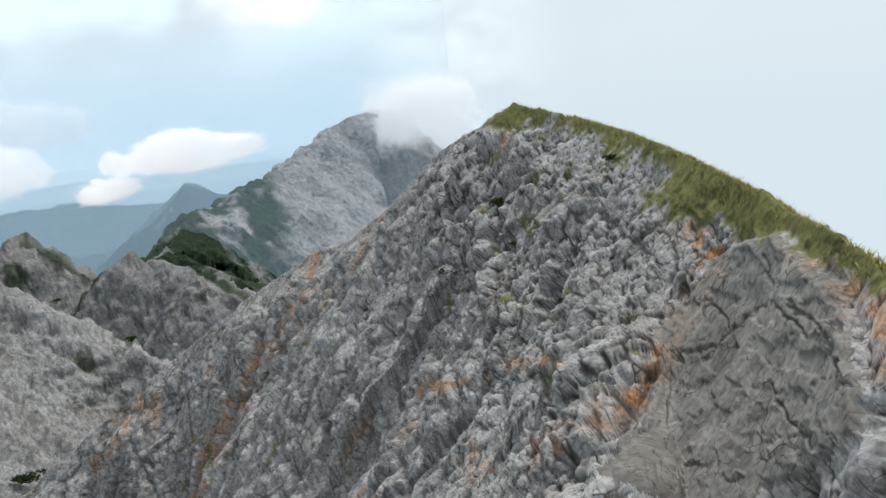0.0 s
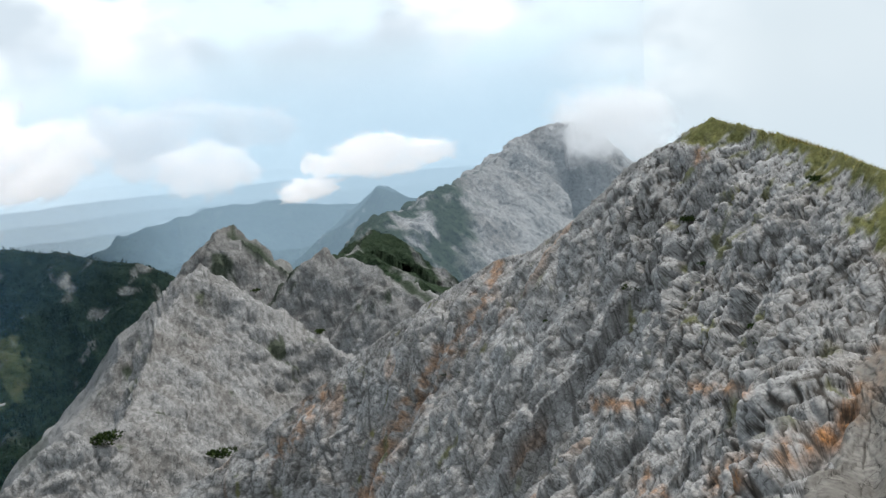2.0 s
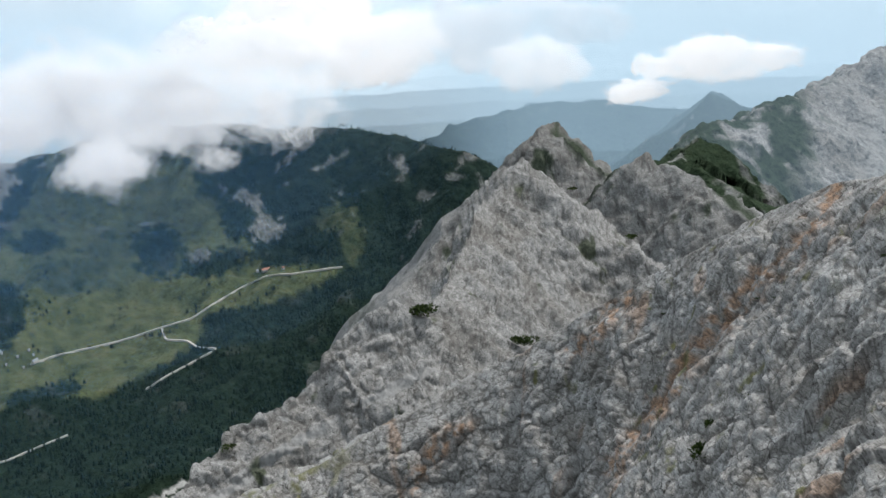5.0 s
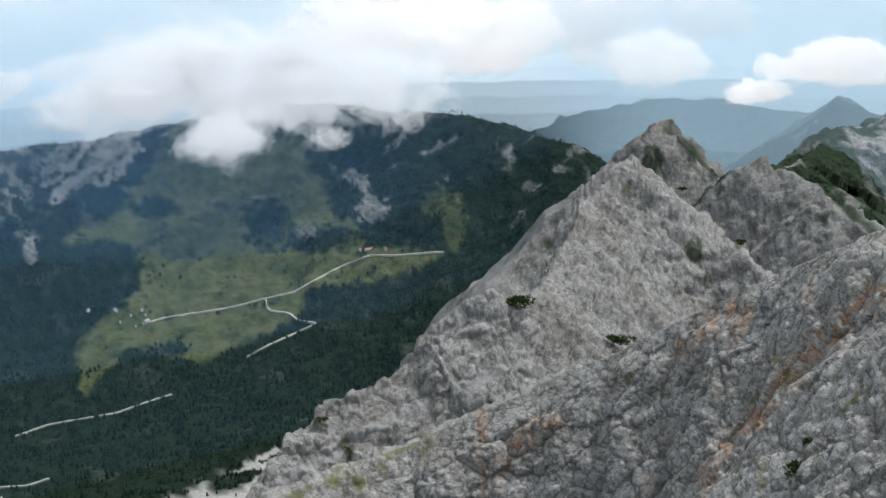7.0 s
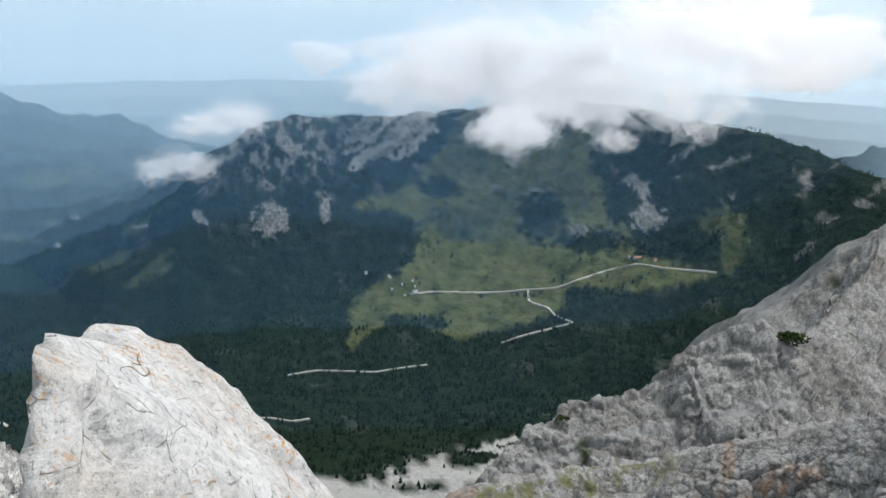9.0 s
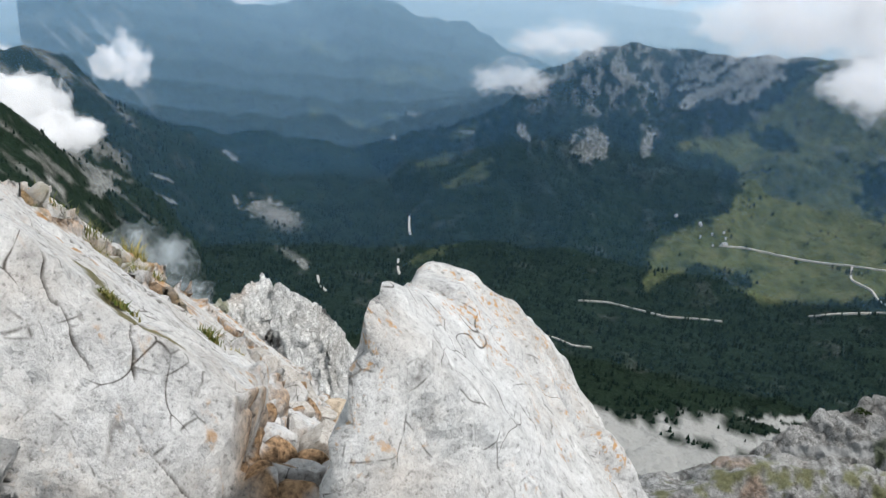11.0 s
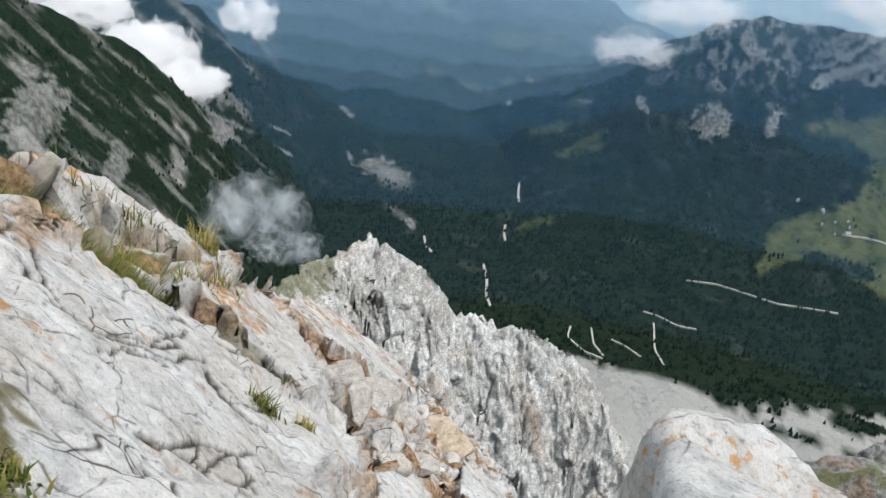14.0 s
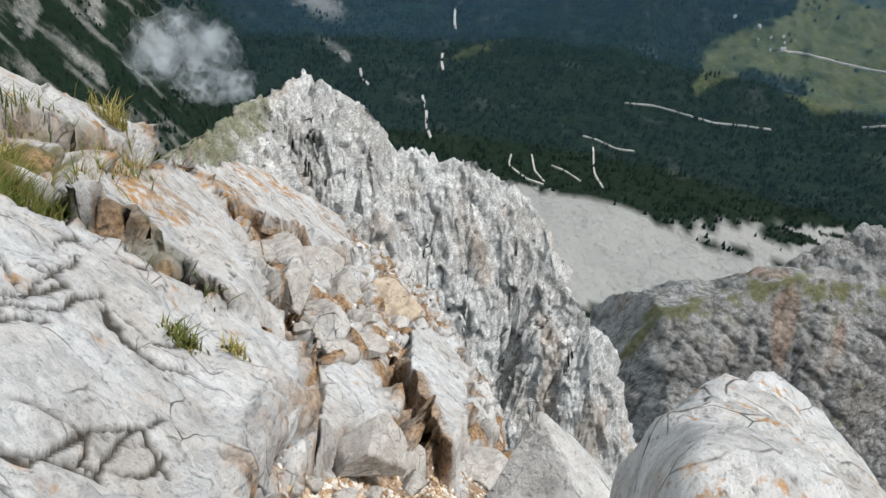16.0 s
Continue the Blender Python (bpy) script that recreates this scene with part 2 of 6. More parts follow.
def sheet(name, rows, cols, x, y, z, mat, keep=None, attrs=(), smooth=True):
    """One grid of points as a mesh; keep: a mask of points, each of which carries the face beyond it."""
    idx = np.arange(rows * cols).reshape(rows, cols)
    quads = np.stack([idx[:-1, :-1], idx[:-1, 1:], idx[1:, 1:], idx[1:, :-1]], -1).reshape(-1, 4)
    co = np.stack([x.ravel(), y.ravel(), z.ravel()], -1)
    if keep is not None:
        k = keep.ravel()
        quads = quads[k[quads[:, 0]]]
        used = np.zeros(len(co), bool)
        used[quads] = True
        new_i = np.cumsum(used) - 1
        quads, co = new_i[quads], co[used]
        attrs = [(n, a.ravel()[used]) for n, a in attrs]
    me = bpy.data.meshes.new(name)
    me.vertices.add(len(co))
    me.vertices.foreach_set("co", co.astype(np.float32).ravel())
    me.loops.add(quads.size)
    me.loops.foreach_set("vertex_index", quads.astype(np.int32).ravel())
    me.polygons.add(len(quads))
    me.polygons.foreach_set("loop_start", np.arange(0, quads.size, 4, dtype=np.int32))
    me.polygons.foreach_set("loop_total", np.full(len(quads), 4, np.int32))
    me.polygons.foreach_set("use_smooth", np.full(len(quads), smooth))
    for n, a in attrs:
        at = me.attributes.new(n, "FLOAT", "POINT")
        at.data.foreach_set("value", np.clip(a, 0, 1).astype(np.float32).ravel())
    me.update()
    me.validate()
    me.materials.append(mat)
    return new(name, me)


def smax(a, b, k):
    h = np.clip(0.5 + 0.5 * (a - b) / k, 0, 1)
    return b + (a - b) * h + k * h * (1 - h)


def smooth_step(a, b, x):
    t = np.clip((x - a) / (b - a), 0, 1)
    return t * t * (3 - 2 * t)


# ---- the map: bearing and elevation as seen from the summit, degrees ----
MEADOW = [(66.3, -25.0), (66.0, -21.9), (65.0, -21.2), (63.6, -20.2), (61.8, -19.0), (61.5, -16.9), (63.0, -16.2), (65.7, -16.0), (65.3, -15.2), (63.2, -14.8), (61.6, -13.7), (60.2, -12.1), (59.4, -10.8), (58.2, -9.0), (51.5, -8.0), (50.2, -10.6), (50.3, -12.8), (48.2, -14.0), (47.5, -16.2), (46.8, -18.1), (44.5, -18.2), (41.3, -18.6), (42.6, -19.3), (46.2, -20.3), (50.8, -20.4), (51.7, -22.2), (54.2, -23.1), (58.5, -24.2), (62.8, -22.7), (65.3, -24.3)]
GROVES = [(64.0, -18.0, 2.5, 1.9, 0), (53.2, -16.0, 1.6, 1.7, 0), (49.9, -17.3, 2.4, 0.9, 0), (60.1, -14.4, 1.5, 0.7, 0), (60.9, -23.2, 1.6, 0.5, 0), (48.2, -14.6, 0.9, 1.6, 0)]
STREAKS = [[(60.8, -9.6), (62.7, -11.2), (64.7, -12.3), (65.9, -13.2)], [(60.6, -10.7), (62.1, -11.9), (63.2, -12.5)], [(63.0, -9.4), (64.4, -11.2), (65.9, -12.2)], [(61.5, -9.4), (63.0, -10.6)]]
SPOTS = [(46.3, -15.6, 1.02, 0.95, 0), (56.6, -14.3, 1.1, 0.18, 0), (53.4, -14.3, 0.88, 0.18, 0), (50.8, -16.8, 0.66, 0.44, 0), (75.8, -16.1, 0.37, 0.66, 35.0), (62.1, -10.6, 1.46, 0.95, 35.0), (63.4, -11.7, 2.01, 0.44, 40.0), (33.7, -13.3, 0.55, 0.29, 0), (47.1, -13.7, 1.1, 0.51, -40.0), (64.5, -12.1, 1.46, 0.26, 45.0), (71.3, -16.5, 1.1, 1.1, 0), (67.7, -16.0, 0.37, 0.95, 0), (65.2, -10.6, 1.46, 0.51, 40.0), (92.4, -22.3, 2.12, 0.73, -20.0), (90.7, -25.3, 1.1, 0.26, -30.0), (103.4, -20.2, 0.8, 0.59, -35.0), (102.5, -19.7, 1.1, 0.15, -25.0), (99.5, -20.0, 0.88, 0.11, -22.0), (99.3, -21.3, 0.73, 0.11, -30.0), (95.3, -18.6, 0.66, 0.15, -30.0), (110.1, -22.1, 0.66, 1.46, -20.0), (114.8, -19.0, 1.46, 2.56, -40.0), (84.4, -17.2, 0.22, 0.15, 0), (79.5, -16.5, 0.51, 0.15, 0), (83.1, -15.6, 0.44, 0.11, 0)]
FIELDS = [(41.6, -15.4, 1.46, 0.8, 0), (40.7, -16.9, 0.8, 1.65, 0), (79.2, -19.2, 1.83, 0.33, 35.0), (81.5, -18.5, 1.32, 0.37, 25.0), (79.8, -16.5, 1.1, 0.44, 30.0), (44.8, -18.5, 1.83, 0.37, 0), (89.6, -11.7, 1.54, 0.4, -15.0), (84.6, -13.3, 1.54, 0.51, 0), (82.3, -12.9, 1.1, 0.37, 0), (89.7, -15.9, 0.59, 0.29, 0), (86.4, -16.6, 1.24, 0.22, -15.0), (81.6, -18.6, 1.24, 0.29, 12.0), (79.1, -19.5, 1.54, 0.29, 18.0), (81.3, -24.5, 1.68, 0.29, 25.0), (84.8, -15.8, 0.59, 0.22, 0)]
RIVERBED = [(77.5, -32.6), (73.3, -32.7), (68.5, -32.7), (65.4, -33.2), (60.9, -31.8), (57.2, -31.0), (53.1, -29.9), (51.3, -30.0), (49.9, -32.7), (58.6, -37.3), (64.7, -38.9), (71.5, -39.6), (74.7, -36.4)]
ROAD = [(61.9, -21.4), (60.4, -21.2), (58.1, -21.2), (55.8, -21.1), (53.8, -20.8), (51.9, -20.6), (50.3, -19.9), (48.3, -19.1), (46.6, -18.6), (44.8, -18.7), (41.4, -18.6)]
ROAD_BRANCH = [(53.8, -20.8), (53.7, -21.6), (52.3, -21.9), (51.8, -22.4), (50.5, -22.7), (52.0, -23.2), (54.0, -23.8), (55.6, -24.4)]
ROAD_LOWER = [(70.5, -26.4), (68.5, -26.2), (66.6, -26.3), (64.4, -26.4), (62.1, -26.1), (60.5, -25.9)]
TRACK_A = [(77.8, -30.8), (77.9, -31.5), (76.4, -32.2), (74.9, -32.4)]
TRACK_B = [(76.3, -30.6), (75.9, -31.6), (74.9, -32.3)]
TRACK_C = [(72.9, -28.9), (71.7, -29.0), (70.4, -29.3), (68.9, -29.2)]
TRACK_D = [(72.0, -29.5), (71.5, -31.1), (70.5, -32.0)]
TRACK_E = [(74.7, -31.1), (73.6, -31.3), (72.2, -31.8)]
STREAM = [(83.0, -22.1), (83.0, -22.9), (82.8, -23.6), (83.6, -25.0), (83.6, -25.7), (83.3, -26.2), (84.8, -27.7), (84.4, -28.6), (84.3, -29.7), (83.8, -30.5)]
STREAM_W = [(89.3, -26.3), (89.1, -26.9), (88.5, -27.4)]
CLOUDS = [(16.2, -6.5, 4.02, 1.54, 0), (17.8, -5.9, 1.83, 1.46, 0), (21.9, -8.3, 2.27, 1.02, 0), (20.8, -6.9, 1.1, 1.02, 0), (26.9, -6.7, 2.19, 1.39, 0), (3.7, -6.0, 2.74, 1.65, 0), (2.1, -4.9, 2.93, 2.19, 0), (0.1, -7.0, 1.46, 1.1, 0), (42.5, -3.1, 4.39, 3.29, 0), (37.6, -6.0, 2.01, 1.39, 0), (28.4, -6.3, 3.29, 2.19, 0), (47.2, -7.0, 6.22, 4.02, 0), (48.8, -10.8, 1.54, 1.02, 0), (31.2, -5.2, 2.19, 1.83, 0), (57.2, -6.1, 8.41, 4.02, 0), (55.4, -10.0, 2.74, 2.27, 0.0), (62.7, -8.0, 4.39, 2.19, 0), (48.5, -10.9, 1.17, 0.8, 0), (43.2, -10.7, 0.59, 0.37, 0), (66.7, -6.2, 2.19, 1.1, 0), (90.1, -6.3, 3.29, 2.19, 0), (95.1, -8.4, 2.56, 2.01, 0), (73.9, -10.0, 2.93, 1.65, 35.0), (76.8, -12.6, 2.38, 1.39, 30.0), (67.9, -6.2, 1.76, 1.39, 0), (55.5, -10.3, 3.66, 1.65, 0), (53.3, -6.0, 8.78, 4.02, 0), (49.0, -10.7, 1.28, 0.8, 0), (106.9, -15.6, 2.19, 3.11, 40.0), (101.4, -24.9, 3.84, 3.29, 0), (104.8, -17.1, 1.83, 1.46, 0), (101.4, -12.6, 1.83, 1.83, 0), (110.7, -12.2, 3.29, 1.1, -30.0), (99.0, -27.3, 2.19, 1.46, 0)]
HAMLET = [(63.3, -20.4, 0.11, 0.11, 0), (62.5, -20.8, 0.11, 0.11, 0), (61.8, -20.6, 0.11, 0.11, 0), (61.6, -20.9, 0.11, 0.11, 0), (62.3, -21.5, 0.11, 0.11, 0), (61.6, -21.3, 0.33, 0.11, 0), (63.2, -21.1, 0.11, 0.11, 0), (46.6, -18.3, 0.59, 0.18, 0), (45.5, -18.3, 0.15, 0.11, 0), (47.2, -18.3, 0.15, 0.11, 0), (63.4, -20.3, 0.15, 0.11, 0), (65.0, -20.1, 0.15, 0.11, 0)]
SHRUBS = [(1.0, -16.5, 0.8, 0.48, 0), (6.6, -18.4, 0.51, 0.44, 0), (-2.6, -12.2, 0.73, 0.51, 0), (-10.1, -9.8, 0.66, 0.8, 0), (13.9, -27.4, 0.66, 0.88, 0), (5.1, -16.7, 0.33, 0.33, 0), (14.3, -25.3, 0.51, 0.73, 0), (7.6, -18.8, 0.37, 0.8, 0), (-4.6, -11.7, 0.59, 0.37, 0), (-7.0, -11.5, 0.51, 0.37, 0), (12.3, -26.5, 0.37, 0.51, 0), (36.2, -22.1, 1.17, 0.51, 0), (29.4, -24.4, 1.02, 0.44, 0), (13.9, -27.5, 0.66, 0.95, 0), (16.2, -29.3, 0.88, 0.59, 0), (16.7, -31.0, 1.32, 0.37, 0), (13.7, -25.2, 0.59, 0.73, 0), (13.8, -24.6, 0.59, 0.44, 0), (50.7, -29.0, 0.59, 0.44, 0), (22.0, -16.2, 0.51, 1.1, 0), (25.9, -12.0, 0.37, 0.22, 0)]
RUST_A = [(-14.8, -13.7), (-16.5, -16.2), (-15.1, -18.6), (-13.3, -21.5), (-11.7, -24.3), (-9.8, -25.3), (-7.0, -26.4), (-4.6, -27.7)]
RUST_B = [(9.8, -14.4), (11.7, -18.0), (15.2, -20.9), (18.4, -25.2), (18.9, -26.6)]
RUST_C = [(13.6, -19.8), (15.5, -22.3), (18.0, -24.4), (18.8, -26.5), (21.4, -29.5), (23.5, -32.1)]
RUST_D = [(22.2, -21.1), (24.3, -23.5), (26.0, -24.8)]
RUST_E = [(34.0, -29.2), (36.0, -30.6), (38.1, -32.7)]
RUST_F = [[(-20.2, -14.8), (-21.3, -16.8), (-22.2, -16.1)], [(-23.8, -16.4), (-25.5, -18.9), (-26.5, -21.4)], [(-3.5, -7.8), (-3.1, -8.3)], [(-5.7, -22.1), (-2.6, -22.3), (-0.5, -23.3), (3.8, -23.3)], [(0.2, -27.5), (0.8, -28.8), (-0.9, -28.6)]]
SLAB_FACE = [(-17.9, -15.5), (-20.6, -14.6), (-22.2, -16.1), (-24.2, -17.7), (-25.6, -20.9), (-26.6, -24.0), (-26.8, -26.5), (-24.3, -28.8), (-21.2, -29.8), (-17.0, -34.0), (-9.2, -30.5), (-11.3, -27.0), (-12.5, -23.9), (-13.3, -21.5), (-15.1, -18.6), (-16.5, -16.9)]
SLAB_CRACKS = [[(-12.7, -22.5), (-15.8, -22.3), (-17.9, -21.5), (-19.1, -20.1), (-20.5, -19.2)], [(-17.0, -19.3), (-17.9, -19.8), (-18.3, -21.0)], [(-20.4, -16.1), (-21.3, -19.2), (-23.4, -21.0)], [(-21.1, -23.9), (-22.5, -26.1), (-23.9, -26.9), (-24.3, -28.8)], [(-12.8, -23.9), (-15.1, -22.5)], [(-13.2, -27.0), (-13.9, -24.2), (-13.2, -23.9)], [(-22.3, -19.1), (-24.3, -20.6), (-25.7, -23.1)]]
GRASS_CREST = [(-2.9, -5.6), (-4.4, -4.5), (-7.2, -5.3), (-9.3, -6.3), (-11.0, -7.1), (-14.1, -8.3), (-18.5, -10.5), (-22.8, -12.7), (-29, -15.9), (-29, -19.5), (-24.2, -16.5), (-21.9, -15.8), (-20.6, -14.6), (-18.2, -15.0), (-17.2, -13.7), (-15.1, -13.5), (-14.1, -13.9), (-13.8, -12.8), (-11.6, -12.2), (-13.4, -11.7), (-13.4, -10.2), (-11.4, -8.7), (-10.3, -10.0), (-9.6, -10.0), (-10.0, -8.6), (-8.9, -7.7), (-5.7, -6.7), (-3.5, -7.5), (-2.4, -7.2)]


# ---- more numeric tools ----
def hash3(ix, iy, iz, seed):
    h = (ix.astype(np.int64) * 374761393 + iy.astype(np.int64) * 668265263 + iz.astype(np.int64) * 2147483647 + seed * 1274126177) & 0xFFFFFFFF
    h = ((h ^ (h >> 13)) * 1274126177) & 0xFFFFFFFF
    h = ((h ^ (h >> 15)) * 2246822519) & 0xFFFFFFFF
    return h ^ (h >> 16)


def perlin3(x, y, z, seed=0):
    x0, y0, z0 = np.floor(x), np.floor(y), np.floor(z)
    fx, fy, fz = x - x0, y - y0, z - z0
    u, v, w = (f * f * f * (f * (f * 6 - 15) + 10) for f in (fx, fy, fz))

    def g(i, j, k):
        h = hash3(x0 + i, y0 + j, z0 + k, seed)
        return ((h & 255) / 127.5 - 1) * (fx - i) + (((h >> 8) & 255) / 127.5 - 1) * (fy - j) + (((h >> 16) & 255) / 127.5 - 1) * (fz - k)

    def lerp(a, b, t):
        return a + (b - a) * t

    return 1.3 * lerp(lerp(lerp(g(0, 0, 0), g(1, 0, 0), u), lerp(g(0, 1, 0), g(1, 1, 0), u), v),
                      lerp(lerp(g(0, 0, 1), g(1, 0, 1), u), lerp(g(0, 1, 1), g(1, 1, 1), u), v), w)


def fbm3(p, scale, octaves=4, seed=0, gain=0.5):
    total, amp = np.zeros_like(p[0]), 1.0
    for o in range(octaves):
        k = 2 ** o / scale
        total += amp * perlin3(p[0] * k, p[1] * k, p[2] * k, seed + o)
        amp *= gain
    return total


def blocks3(p, scale, seed=0):
    """Blocks of broken rock: the gap to the next block, and each block's own level and tilt."""
    x, y, z = (c / s for c, s in zip(p, scale))
    x0, y0, z0 = np.floor(x), np.floor(y), np.floor(z)
    f1, f2, level, tilt = np.full_like(x, 9.0), np.full_like(x, 9.0), np.zeros_like(x), np.zeros_like(x)
    for i in (-1, 0, 1):
        for j in (-1, 0, 1):
            for k in (-1, 0, 1):
                h = hash3(x0 + i, y0 + j, z0 + k, seed)
                dx, dy, dz = x0 + i + (h & 255) / 255 - x, y0 + j + ((h >> 8) & 255) / 255 - y, z0 + k + ((h >> 16) & 255) / 255 - z
                dd = np.sqrt(dx * dx + dy * dy + dz * dz)
                near = dd < f1
                f2 = np.where(near, f1, np.minimum(f2, dd))
                a = ((h >> 24) & 255) / 255
                level = np.where(near, a, level)
                tilt = np.where(near, dx * np.cos(a * 40) + dy * np.sin(a * 40) + dz * np.cos(a * 77), tilt)
                f1 = np.where(near, dd, f1)
    return f2 - f1, level, tilt


def inside(px, py, poly):
    """Signed distance to a polygon, positive inside."""
    best, odd = np.full_like(px, 1e9), np.zeros(px.shape, bool)
    for (ax, ay), (bx, by) in zip(poly, poly[1:] + poly[:1]):
        ex, ey = bx - ax, by - ay
        t = np.clip(((px - ax) * ex + (py - ay) * ey) / (ex * ex + ey * ey + 1e-12), 0, 1)
        best = np.minimum(best, np.hypot(px - ax - t * ex, py - ay - t * ey))
        if ay != by:
            odd ^= ((ay > py) != (by > py)) & (px < ex * (py - ay) / ey + ax)
    return np.where(odd, best, -best)


def near_path(px, py, line):
    best = np.full_like(px, 1e9)
    for (ax, ay), (bx, by) in zip(line, line[1:]):
        ex, ey = bx - ax, by - ay
        t = np.clip(((px - ax) * ex + (py - ay) * ey) / (ex * ex + ey * ey + 1e-12), 0, 1)
        best = np.minimum(best, np.hypot(px - ax - t * ex, py - ay - t * ey))
    return best


def patches(az, el, blobs, rag=0.35, seed=0, freq=1.6):
    """1 inside ragged ellipses (bearing, elevation, half width, half height, turn), else 0."""
    out = np.zeros_like(az)
    n1 = fbm(az * freq, el * freq * 1.7, 4, seed)
    for a, e, w, h, turn in blobs:
        c, s = math.cos(radians(turn)), math.sin(radians(turn))
        X, Y = -(az - a), el - e
        q = np.hypot((X * c + Y * s) / w, (-X * s + Y * c) / h)
        out = np.maximum(out, smooth_step(1.15, 0.8, q + rag * n1))
    return out


def columns(az0, az1, n_az, r0, r1, base, rows):
    """A grid over a height function that is even as seen from the summit; r0, r1: distances by bearing."""
    az = np.linspace(az0, az1, n_az) if np.isscalar(n_az) else n_az
    n_az = len(az)
    ra = np.interp(az, [b[0] for b in r0], [b[1] for b in r0])
    rb = np.interp(az, [b[0] for b in r1], [b[1] for b in r1])
    k = np.linspace(0, 1, 260)[:, None]
    r = ra[None, :] * (rb / ra)[None, :] ** k
    A = np.radians(az)[None, :]
    el = np.arctan2(base(-r * np.sin(A), r * np.cos(A)), r)
    seen = np.maximum.accumulate(el, 0)
    w = np.diff(seen, axis=0) + 0.10 * np.abs(np.diff(el, axis=0)) + 0.02 * np.diff(np.log(r), axis=0)
    cum = np.vstack([np.zeros((1, n_az)), np.cumsum(w, 0)])
    cum /= cum[-1]
    want = np.linspace(0, 1, rows)
    R = np.stack([np.interp(want, cum[:, i], r[:, i]) for i in range(n_az)], 1)
    for _ in range(3):
        pad = np.pad(R, ((0, 0), (20, 20)), mode="edge")
        run = np.cumsum(np.pad(pad, ((0, 0), (1, 0))), 1)
        R = (run[:, 41:] - run[:, :-41]) / 41
    return -R * np.sin(A), R * np.cos(A)


def normals(x, y, z):
    def d(a, ax):
        return np.gradient(a, axis=ax)
    nx = d(y, 0) * d(z, 1) - d(z, 0) * d(y, 1)
    ny = d(z, 0) * d(x, 1) - d(x, 0) * d(z, 1)
    nz = d(x, 0) * d(y, 1) - d(y, 0) * d(x, 1)
    s = np.sign(nz) / np.maximum(np.sqrt(nx * nx + ny * ny + nz * nz), 1e-12)
    return nx * s, ny * s, nz * s


def soft_normals(x, y, z):
    """Normals of the broad form, with no creases."""
    out = []
    for a in normals(x, y, z):
        for axis, half in ((0, 6), (1, 12), (0, 6), (1, 12)):
            pad = [(0, 0), (0, 0)]
            pad[axis] = (half + 1, half)
            run = np.cumsum(np.pad(a, pad, mode="edge"), axis)
            w = 2 * half + 1
            a = (run[w:] - run[:-w]) / w if axis == 0 else (run[:, w:] - run[:, :-w]) / w
        out.append(a)
    size = np.sqrt(out[0] ** 2 + out[1] ** 2 + out[2] ** 2)
    return tuple(a / np.maximum(size, 1e-9) for a in out)


def bearing(x, y, z):
    r = np.hypot(x, y)
    return np.degrees(np.arctan2(-x, y)), np.degrees(np.arctan2(z, r)), r


def meet(base, az, el, r0, r1):
    """Where the sight line along (az, el) from the summit meets a height function."""
    r = np.geomspace(r0, r1, 1500)
    a = radians(az)
    z = base(-r * math.sin(a), r * math.cos(a))
    hit = np.nonzero(z >= r * math.tan(radians(el)))[0]
    i = hit[0] if len(hit) else int(np.argmax(z / r))
    return Vector((-r[i] * math.sin(a), r[i] * math.cos(a), z[i]))


def rock_mesh(name, seed, size, cuts=14, sub=4, rough=0.05, mat=None, keep=0.75):
    """A broken stone: a ball cut by planes, with worn edges."""
    rnd = random.Random(seed)
    bm = bmesh.new()
    bmesh.ops.create_icosphere(bm, subdivisions=sub, radius=1.0)
    co = np.array([v.co[:] for v in bm.verts])
    for _ in range(cuts):
        n = np.array([rnd.gauss(0, 1) for _ in range(3)])
        n /= np.linalg.norm(n)
        lim = rnd.uniform(0.40, keep)
        over = np.maximum(co @ n - lim, 0)
        co -= over[:, None] * n
    p = (co[:, 0] + seed * 7.3, co[:, 1], co[:, 2])
    co *= (1 + rough * fbm3(p, 0.7, 4, seed) + 0.4 * rough * fbm3(p, 0.12, 2, seed + 3))[:, None]
    co *= np.array(size)
    for v, c in zip(bm.verts, co):
        v.co = c
    me = bpy.data.meshes.new(name)
    bm.to_mesh(me)
    bm.free()
    me.polygons.foreach_set("use_smooth", [True] * len(me.polygons))
    if mat:
        me.materials.append(mat)
    return me
def strokes(x, y, z, lines, width):
    az, el, r = bearing(x, y, z)
    out = np.zeros_like(x)
    for line in lines:
        out = np.maximum(out, np.exp(-(near_path(az + 0.5 * fbm(az, el, 3, 5), el + 0.5 * fbm(az, el, 3, 6), line) / width) ** 2))
    return out


# ---- the near ridge ----
STAND = Vector((1.37, -0.19, 0.10))
CREST = [place(*c) for c in [(-120, -18, 6), (-60, -20, 10), (-40, -20, 15), (-26.3, -16.2, 26), (-22.5, -14.1, 34), (-18.5, -11.6, 46), (-14.5, -9.4, 60), (-11, -7.8, 72), (-7.9, -6.7, 82),
         (-4, -5.6, 90), (-2.1, -6.5, 93), (0.9, -7.9, 97), (2.6, -10.3, 102), (7.4, -13.5, 112), (9.7, -13.8, 118), (15.2, -16.7, 128),
         (21.9, -20.6, 135), (29.3, -24.7, 138), (34.8, -27.1, 138), (44.7, -30.8, 135), (55.6, -33.4, 125), (64, -38, 115), (70, -46, 110)]]


